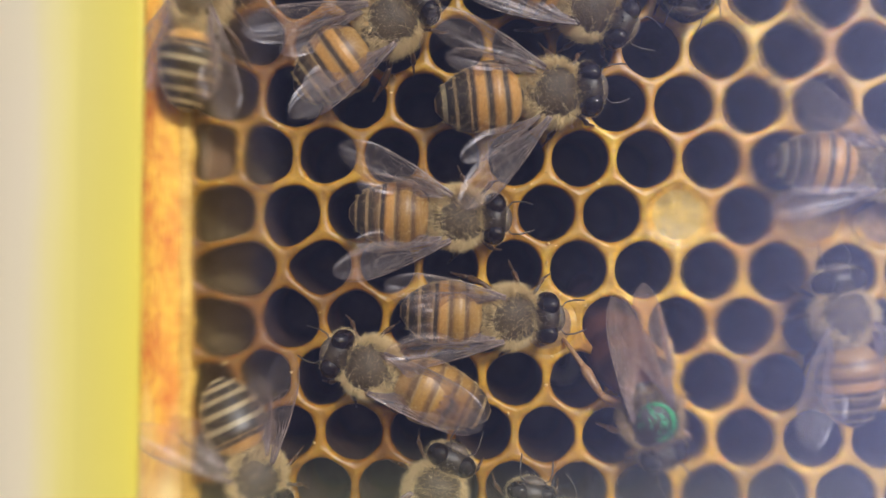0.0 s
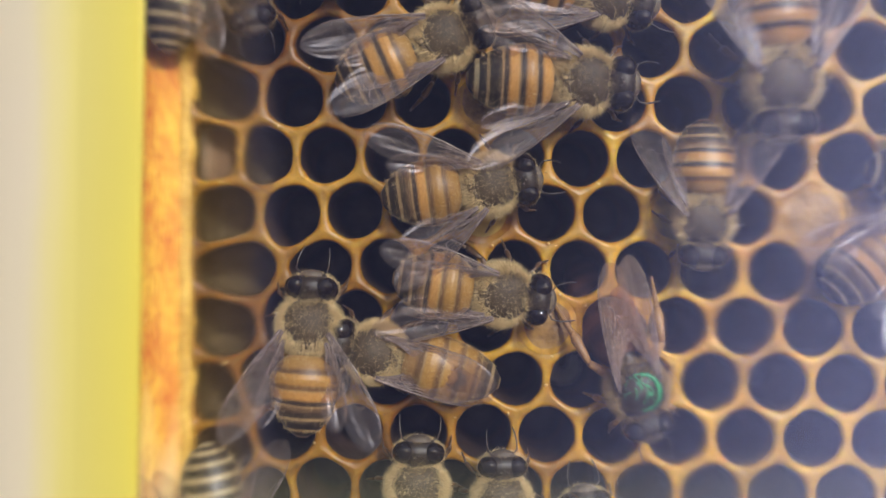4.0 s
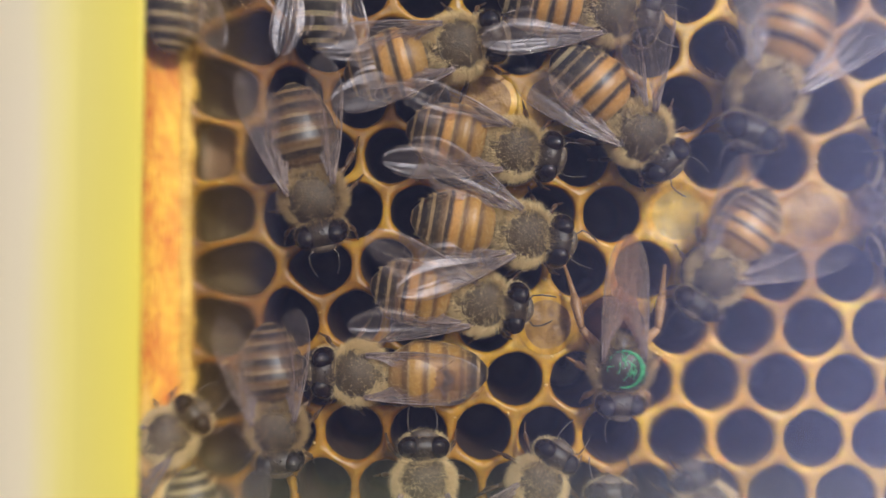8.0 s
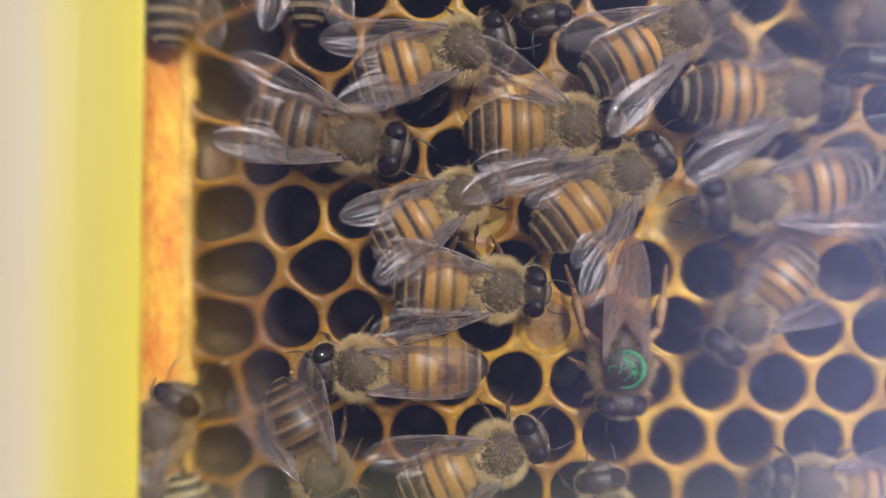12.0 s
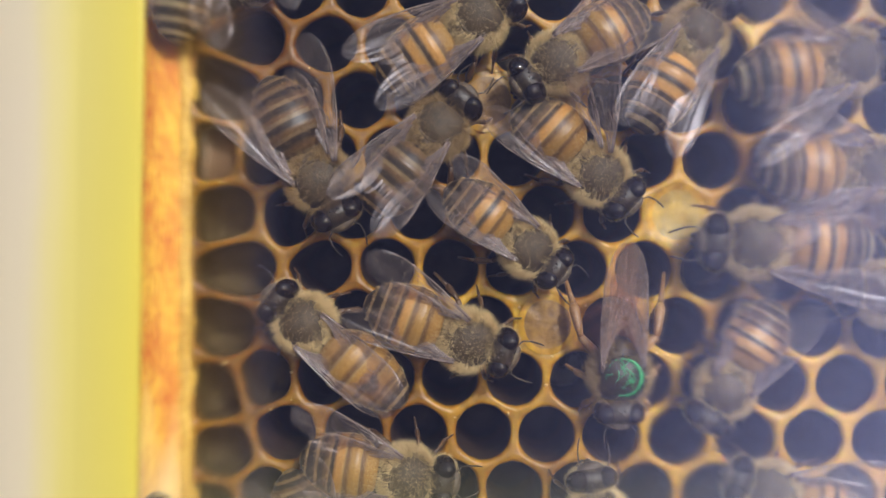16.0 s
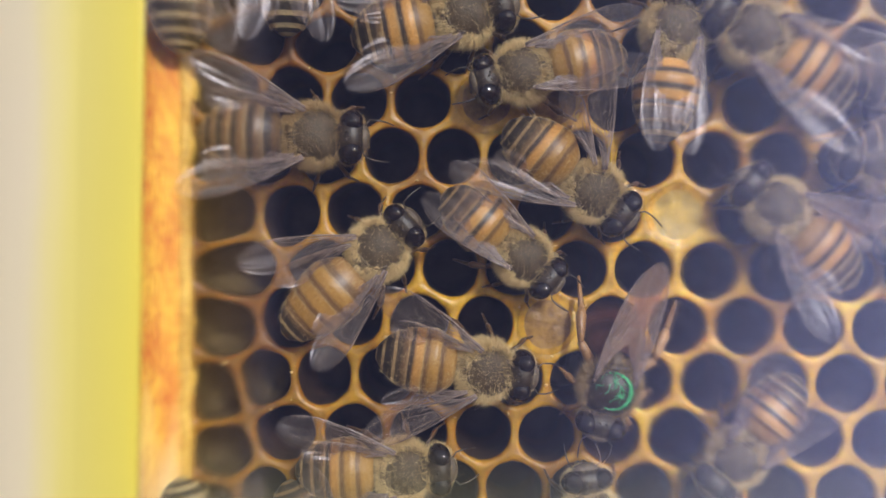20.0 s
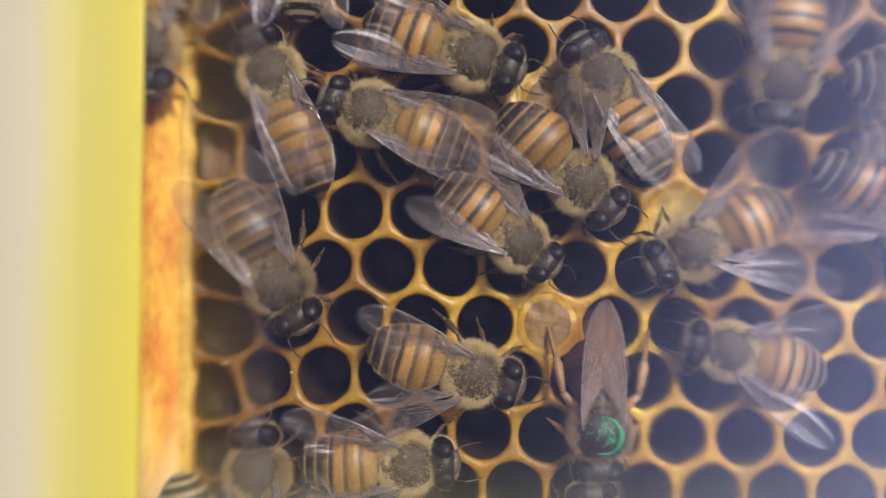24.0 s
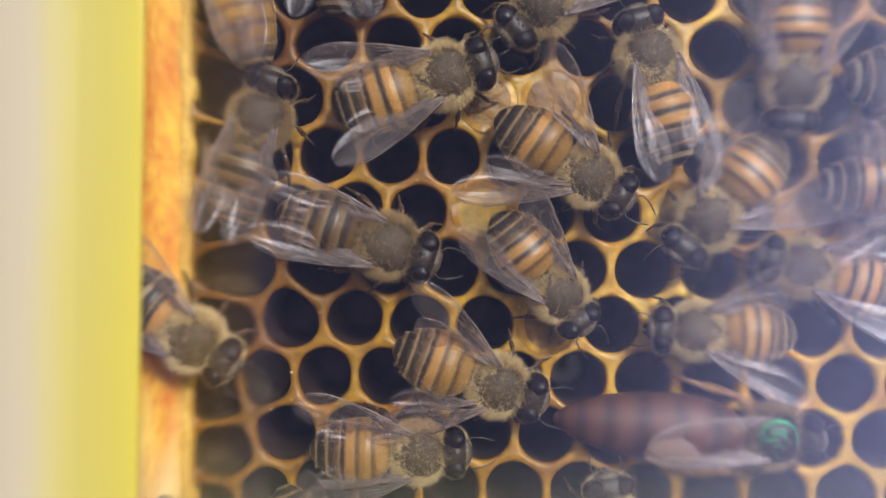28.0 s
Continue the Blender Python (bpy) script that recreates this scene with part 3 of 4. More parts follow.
def wing_mesh(long, wide, side, veins):
    """A wing with its root at the origin, lying back along -x; side is 1 for the left wing and -1 for the right."""
    def tip(s):
        return math.sqrt(max(0.0, 1 - max(0.0, (s - 0.70) / 0.30) ** 2.2))

    def lead(s):
        return wide * (-0.30 + (0.35 + 0.13 * math.sin(math.pi * 0.9 * s)) * tip(s))

    def trail(s):
        q = min(1.0, s / 0.72)
        return wide * (-0.30 - (-0.25 + 0.66 * q * q * (3 - 2 * q)) * tip(s))

    def place(s, w):
        y = trail(s) + (lead(s) - trail(s)) * w
        z = (0.00010 * math.sin(w * 9.0) + 0.00005 * math.sin(w * 27 + 2 * s)) * s + 0.0006 * s * s * (1 - w) - 0.0003 * math.sin(math.pi * s)
        return Vector((-long * s, side * y, z))
    bm = bmesh.new()
    if not veins:
        grid = [[bm.verts.new(place(math.sin(math.pi / 2 * i / 22), j / 15)) for j in range(16)] for i in range(23)]
        for i in range(22):
            for j in range(15):
                try:
                    bm.faces.new((grid[i][j], grid[i + 1][j], grid[i + 1][j + 1], grid[i][j + 1]))
                except ValueError:
                    pass
        return bm
    r = 0.000025
    for w, s1, thick in ((0.99, 0.92, 2.0), (0.90, 0.76, 1.3), (0.80, 0.68, 1.0), (0.66, 0.58, 0.8), (0.52, 0.66, 0.9), (0.40, 0.48, 0.7), (0.28, 0.58, 0.8), (0.17, 0.42, 0.6), (0.08, 0.46, 0.7)):
        n = 14
        tube(bm, [place(0.02 + (s1 - 0.02) * i / n, w + (0.05 * math.sin(i * 0.55 + 9 * w) + 0.02 * math.sin(i * 1.7 + 5 * w)) * (w < 0.95)) for i in range(n + 1)],
             [r * thick * (1.6 - 1.1 * i / n) * (1 + 0.35 * math.sin(i * 1.3 + 7 * w)) for i in range(n + 1)], 4)
    for s, a, b in ((0.34, 0.28, 0.52), (0.46, 0.52, 0.80), (0.56, 0.28, 0.52), (0.64, 0.52, 0.80), (0.72, 0.80, 0.99), (0.45, 0.08, 0.28), (0.42, 0.17, 0.40), (0.28, 0.66, 0.90)):
        tube(bm, [place(s, a), place(s + 0.03, (a + b) / 2), place(s + 0.01, b)], [r * 0.8, r * 1.1, r * 0.7], 4)
    return bm


def leg_mesh(hip, knee, ankle, foot, thick):
    bm = bmesh.new()
    hip, knee, ankle, foot = (Vector(p) * MM for p in (hip, knee, ankle, foot))
    t = thick * MM
    tube(bm, [hip, hip.lerp(knee, 0.5), knee], [t * 0.8, t, t * 0.7], 7)
    tube(bm, [knee, knee.lerp(ankle, 0.3), knee.lerp(ankle, 0.8), ankle], [t * 0.55, t * 0.8, t * 1.05, t * 0.6], 7)
    tube(bm, [ankle, ankle.lerp(foot, 0.35), ankle.lerp(foot, 0.7), foot], [t * 0.6, t * 0.5, t * 0.4, t * 0.3], 6)
    return bm


def bee_body(kind, plates, queen=False):
    """One bee on an Empty at its feet: x forward, z away from the comb."""
    base = new("queen_bee" if queen else "honey_bee")
    coat = DUSKY_FUR if kind in ("brown", "queen") else FUR
    k = 1.08 if queen else 1.0
    # thorax
    bm = bmesh.new()
    for v in blob(bm, (0, 0, 2.7 * MM), (1.86 * MM * k, 1.98 * MM * k, 1.75 * MM * k), u=28, v=16):
        d = Vector((v.co.x, v.co.y))
        if d.length > 1e-6:
            q = 1 + 0.09 * math.sin(2 * math.atan2(d.y, d.x)) ** 2
            v.co.x, v.co.y = v.co.x * q, v.co.y * q
    blob(bm, (-1.55 * MM * k, 0, 3.0 * MM), (0.62 * MM, 1.25 * MM * k, 0.95 * MM), u=18, v=10)
    ring = [math.radians(100 + 160 * q / 16) for q in range(17)]
    tube(bm, [(1.32 * k * MM * math.cos(t), 1.5 * k * MM * math.sin(t), (2.7 + 1.75 * k * math.sqrt(1 - 0.52 * math.cos(t) ** 2 - 0.57 * math.sin(t) ** 2)) * MM) for t in ring], [0.13 * MM] * 17, 6)
    for s in (1, -1):
        blob(bm, (0.2 * MM, s * 1.65 * MM * k, 3.2 * MM), (0.55 * MM, 0.35 * MM, 0.4 * MM), u=12, v=8)
    thorax = part("thorax", bm, CUTICLE if queen else THORAX, base)
    spots_ = skin_points((0, 0, 2.7 * MM), (1.82 * MM * k, 1.9 * MM * k, 1.72 * MM * k), 7000 if queen else 10500, 3 + len(kind),
                         lambda d: 0.0 if d.z < -0.5 or (queen and d.z > 0.72) else min(1.0, max(0.12 if kind == "tan" else 0.05, 1 - (d.z - 0.36 + 0.34 * d.x - 0.16 * abs(d.y) - 0.25 * noise.noise(d * 2.6)) * 6)))
    part("fur", hairs(spots_, 0.92 * MM, -0.30, 5, 0.000026), coat, thorax, "pale yellow hairs")
    if queen:
        bm = bmesh.new()

        def over(x, y):
            return (1.89 * math.sqrt(max(0.0, 1 - (x / 2.0) ** 2 - (y / 2.10) ** 2)) - 1.89 + 0.03) * MM
        arc = [math.radians(-12 + 215 * i / 34) for i in range(35)]
        tube(bm, [(1.42 * MM * math.cos(t), 1.42 * MM * math.sin(t), over(1.42 * math.cos(t), 1.42 * math.sin(t))) for t in arc], [MM * (0.05 + 0.17 * math.sin(math.pi * i / 34) ** 1.5 + 0.03 * math.sin(i * 1.9)) for i in range(35)], 8)
        scrawl = random.Random(17)
        for q in range(16):
            x, w, turn = scrawl.uniform(-1.2, 1.0), scrawl.uniform(-1.2, 0.7), scrawl.uniform(-0.6, 0.6) + (math.pi if q % 2 else 0)
            line = []
            for i in range(9):
                line.append((x, w))
                turn += scrawl.uniform(-0.7, 0.7)
                x, w = max(-1.35, min(1.35, x + 0.12 * math.cos(turn))), max(-1.3, min(0.9, w + 0.12 * math.sin(turn)))
            tube(bm, [(a * MM, b * MM, over(a, b)) for a, b in line], [scrawl.uniform(0.015, 0.06) * MM for _ in line], 6)
        part("marking_dot", bm, MARK, thorax, "green paint dot", at=Matrix.Translation((0, 0, 4.59 * MM)))
    # head: broad and close against the thorax, the eyes wrapping its sides
    bm = bmesh.new()
    blob(bm, (0, 0, 0), (1.16 * MM, 1.88 * MM, 1.46 * MM), pose(0, 0, 0, 0, 20, 0), 24, 14)
    blob(bm, (0.50 * MM, 0, -0.75 * MM), (0.62 * MM, 0.85 * MM, 0.8 * MM), None, 14, 8)
    for s in (1, -1):
        tube(bm, [(0.95 * MM, s * 0.35 * MM, -1.0 * MM), (1.15 * MM, s * 0.22 * MM, -1.5 * MM), (1.05 * MM, 0.02 * s * MM, -1.9 * MM)], [0.26 * MM, 0.2 * MM, 0.1 * MM], 7)
    face = bmesh.new()
    blob(face, (0, 0, 0), (0.62 * MM, 1.12 * MM, 0.95 * MM), pose(0, 0, 0, 0, 30, 0), 18, 12)
    for y in (-0.28, 0.0, 0.28):
        blob(bm, (0.02 * MM - abs(y) * 0.6 * MM, y * MM, 1.36 * MM), (0.12 * MM,) * 3, None, 8, 6)
    head = part("head", bm, CUTICLE, base, at=pose(2.58 * MM * k, 0, 2.5 * MM))
    part("face", face, FACE, head, at=pose(0.78 * MM, 0, 0.05 * MM))
    for s in (1, -1):
        bm = bmesh.new()
        for v in blob(bm, (0, 0, 0), (0.87 * MM, 0.98 * MM, 1.36 * MM), None, 24, 16):
            v.co.x += 0.10 * MM * (v.co.z / (1.4 * MM)) ** 2
        part("eye", bm, EYE, head, "glossy black compound eye", at=pose(0.02 * MM, s * 1.03 * MM, 0.22 * MM, s * -10, 18, s * -16))
        bm = bmesh.new()
        tube(bm, [(0, 0, 0), (0.5 * MM, s * 0.6 * MM, 0.45 * MM), (0.75 * MM, s * 0.9 * MM, 0.5 * MM)], [0.065 * MM, 0.05 * MM, 0.055 * MM], 6)
        tube(bm, [(0.75 * MM, s * 0.9 * MM, 0.5 * MM), (1.4 * MM, s * 0.95 * MM, 0.3 * MM), (2.0 * MM, s * 0.85 * MM, 0.0), (2.45 * MM, s * 0.72 * MM, -0.25 * MM)],
             [0.055 * MM, 0.065 * MM, 0.065 * MM, 0.045 * MM], 6)
        part("antenna", bm, ANTENNA, head, at=pose(0.72 * MM, s * 0.3 * MM, 0.15 * MM))
    spots_ = skin_points((0, 0, 0), (1.16 * MM, 1.86 * MM, 1.42 * MM), 2100, 9, lambda d: 1.0 if (abs(d.y) < 0.27 and (d.z > 0.2 or d.x > 0.3)) or d.x < -0.45 or (d.z < 0.35 and d.x > 0.25) or (abs(d.y) > 0.7 and -0.5 < d.z < 0.15) else 0.0)
    part("face_hair", hairs(spots_, 0.44 * MM, 0.1, 6, 0.000016), coat, head, "short pale hairs")
    # abdomen: six overlapping plates on a dark core
    long = 14.6 if queen else 7.7 if kind == "long" else 6.2
    wide = 2.70 if queen else 2.50
    x0 = -2.3 * k

    def radius(s):
        if queen:
            return wide * (0.42 + 0.58 * min(1, s / 0.22) ** 0.6) * max(0.0, 1 - max(0, (s - 0.30) / 0.705) ** 2.3) ** 0.62
        return wide * (0.42 + 0.58 * min(1, s / 0.26) ** 0.6) * max(0.0, 1 - max(0, (s - 0.30) / 0.712) ** 2.0) ** 0.58

    def centre(s):
        return 2.75 - 0.75 * s
    bm = bmesh.new()
    tube(bm, [Vector((-0.9, 0, 2.7)) * MM] + [Vector((x0 - long * s, 0, centre(s))) * MM for s in (0.02, 0.2, 0.4, 0.6, 0.8, 0.97)],
         [0.45 * MM] + [max(0.10, 0.66 * radius(s)) * MM for s in (0.02, 0.2, 0.4, 0.6, 0.8, 0.97)], 14)
    abdomen = part("abdomen", bm, CUTICLE, base, at=Matrix())
    cuts = [0.0, 0.20, 0.40, 0.59, 0.76, 0.90, 1.0]
    for i in range(6):
        a, b = cuts[i], cuts[i + 1]
        bm = bmesh.new()
        uv = bm.loops.layers.uv.new("plate")
        rows, seg = 9, 30
        rings = []
        for r in range(rows + 1):
            f = r / rows
            s = a - (0.02 if i else 0) + (b + (0.012 if i < 5 else 0) - a + (0.02 if i else 0)) * f
            rad = max(0.03, radius(min(s, 0.995)) + 0.05 * (f if i < 5 else 0) + (0.04 if i < 5 else 0))
            ring = []
            for q in range(seg):
                t = 2 * math.pi * q / seg
                wob = 1 + 0.012 * math.sin(3 * t + i)
                ring.append(bm.verts.new(Vector((x0 - long * s, rad * math.cos(t) * wob, centre(s) + 0.80 * rad * math.sin(t))) * MM))
            rings.append((f, ring))
        for (fa, ra), (fb, rb) in zip(rings, rings[1:]):
            for q in range(seg):
                f = bm.faces.new((ra[q], ra[(q + 1) % seg], rb[(q + 1) % seg], rb[q]))
                for loop, val in zip(f.loops, (fa, fa, fb, fb)):
                    loop[uv].uv = (val, 0.5)
        if i == 5:
            bm.faces.new(rings[-1][1])
        bmesh.ops.recalc_face_normals(bm, faces=bm.faces)
        part("back_plate", bm, plates[i], abdomen)
    if not queen:
        spots_ = []
        rng = random.Random(12)
        for _ in range(2200):
            s, t = 0.02 + 0.80 * rng.random() ** 1.7, rng.uniform(-0.2, math.pi + 0.2)
            rad = radius(s) + 0.08
            spots_.append((Vector((x0 - long * s, rad * math.cos(t), centre(s) + 0.8 * rad * math.sin(t))) * MM, Vector((-0.8, math.cos(t), math.sin(t))).normalized()))
        for c in cuts[1:6]:
            for _ in range(170):
                s, t = c - rng.uniform(0.0, 0.035), rng.uniform(-0.2, math.pi + 0.2)
                rad = radius(s) + 0.05
                spots_.append((Vector((x0 - long * s, rad * math.cos(t), centre(s) + 0.8 * rad * math.sin(t))) * MM, Vector((-1.0, 0.25 * math.cos(t), 0.25 * math.sin(t))).normalized()))
        part("abdomen_hair", hairs(spots_, 0.27 * MM, -1.2, 8, 0.000012), coat, abdomen, "fine pale hairs")
    # wings
    fore, hind = (10.2, 7.4) if queen else (9.2, 6.6)
    for s in (1, -1):
        one = part("forewing", wing_mesh(fore * MM, (2.7 if queen else 3.0) * MM, s, False), QUEEN_WING if queen else WING, base, "clear veined wing", at=pose(-0.4 * MM, s * 1.55 * MM, 4.15 * MM))
        part("veins", wing_mesh(fore * MM, (2.7 if queen else 3.0) * MM, s, True), VEIN, one)
        one = part("hindwing", wing_mesh(hind * MM, 2.1 * MM, s, False), QUEEN_WING if queen else WING, base, "clear veined wing", at=pose(-1.1 * MM, s * 1.45 * MM, 3.95 * MM))
        part("veins", wing_mesh(hind * MM, 2.1 * MM, s, True), VEIN, one)
    # legs
    for s in (1, -1):
        for name, a, b, c, d, th in (("foreleg", (1.2, 1.0, 1.6), (2.1, 2.1, 2.0), (2.6, 2.6, 0.9), (3.3, 2.8, 0.02), 0.20),
                                     ("middle_leg", (0.1, 1.2, 1.4), (0.3, 2.6, 2.1), (-0.1, 3.2, 0.9), (-0.5, 3.9, 0.02), 0.21),
                                     ("hind_leg", (-0.9, 1.1, 1.4), (-2.0, 2.4, 2.0), (-3.2, 2.9, 1.0), (-4.5, 3.2, 0.02), 0.29)):
            if queen and name == "hind_leg":
                b, c, d = (-3.0, 3.0, 2.5), (-5.6, 3.5, 1.7), (-8.0, 4.1, 0.3)
            part(name, leg_mesh(*((p[0], s * p[1], p[2]) for p in (a, b, c, d)), th * (1.5 if queen else 1.0)), COPPER_LEG if queen else LEG, base)
    return base


KINDS = {
    "brown": [BROWN, BROWN, BROWN, BROWN, BROWN, TIP],
    "tan": [GOLD, GOLD, AMBER, TAIL, TIP, TIP],
    "long": [TAN, GOLD, GOLD, GOLD, TAIL, TIP],
    "amber": [AMBER, AMBER, AMBER, TIP, DARK, TIP],
    "mixed": [GOLD, AMBER, AMBER, TAIL, TIP, TIP],
    "dark": [AMBER, DARK, DARK, DARK, DARK, DARK],
}
LABELS = {
    "brown": "dull brown honey bee with faint stripes and clear wings",
    "tan": "brown-striped tan honey bee with pale thorax fur on the comb",
    "amber": "orange honey bee with black bands and clear wings on the comb",
    "long": "long golden honey bee with pale-edged tail and folded wings",
    "mixed": "golden honey bee with a dark banded tail on the comb",
    "dark": "dark honey bee with cream-banded black abdomen on the comb",
}
MODELS = {}


def wing_pose(ob, wings, sink=0):
    """A wing's pose on its bee for the spread of left and right; sink: how far its tip drops, in degrees."""
    s = 1 if ob.location.y > 0 else -1
    fore = ob.name.startswith("fore")
    a = wings[0] if s > 0 else wings[1]
    if not fore:
        a = a * 0.85 - 9
    return Matrix.Translation(ob.location) @ pose(0, 0, 0, 0, -sink, 0) @ pose(0, 0, 0, 0, 0, -s * a) @ pose(0, 0, 0, s * 8, 5 if fore else 3, 0)


def bee(kind, wings=(28, 28), size=1.0):
    """A bee of a kind with its wings spread by two angles; the first of a kind is built, the rest are copies."""
    if kind not in MODELS:
        if kind == "queen":
            MODELS[kind] = one = bee_body(kind, [ROYAL] * 6, True)
            tagged(one, "reddish-brown queen bee with a green paint dot on her thorax", "queen bee")
        else:
            MODELS[kind] = one = bee_body(kind, KINDS[kind])
            tagged(one, LABELS[kind], "bee", "bees on the comb")
    else:
        one = copy_thing(MODELS[kind], Matrix())
    for ob in one.children:
        if "wing" in ob.name:
            ob.matrix_basis = wing_pose(ob, wings)
    one.scale = (size, size, size)
    return one


def stand(px, py, heading, lift=0.0, lean=(0, 0)):
    """The pose of a bee whose thorax shows at a place of the plan, facing heading (0 right, 90 up); lean: its roll and pitch."""
    u, v = spot(px, py, 0.0027 + lift)
    tip = pose(0, 0, 0.0027, *lean) @ pose(0, 0, -0.0027)
    return UPRIGHT @ Matrix.Translation((u, v, lift)) @ Matrix.Rotation(radians(heading), 4, "Z") @ tip


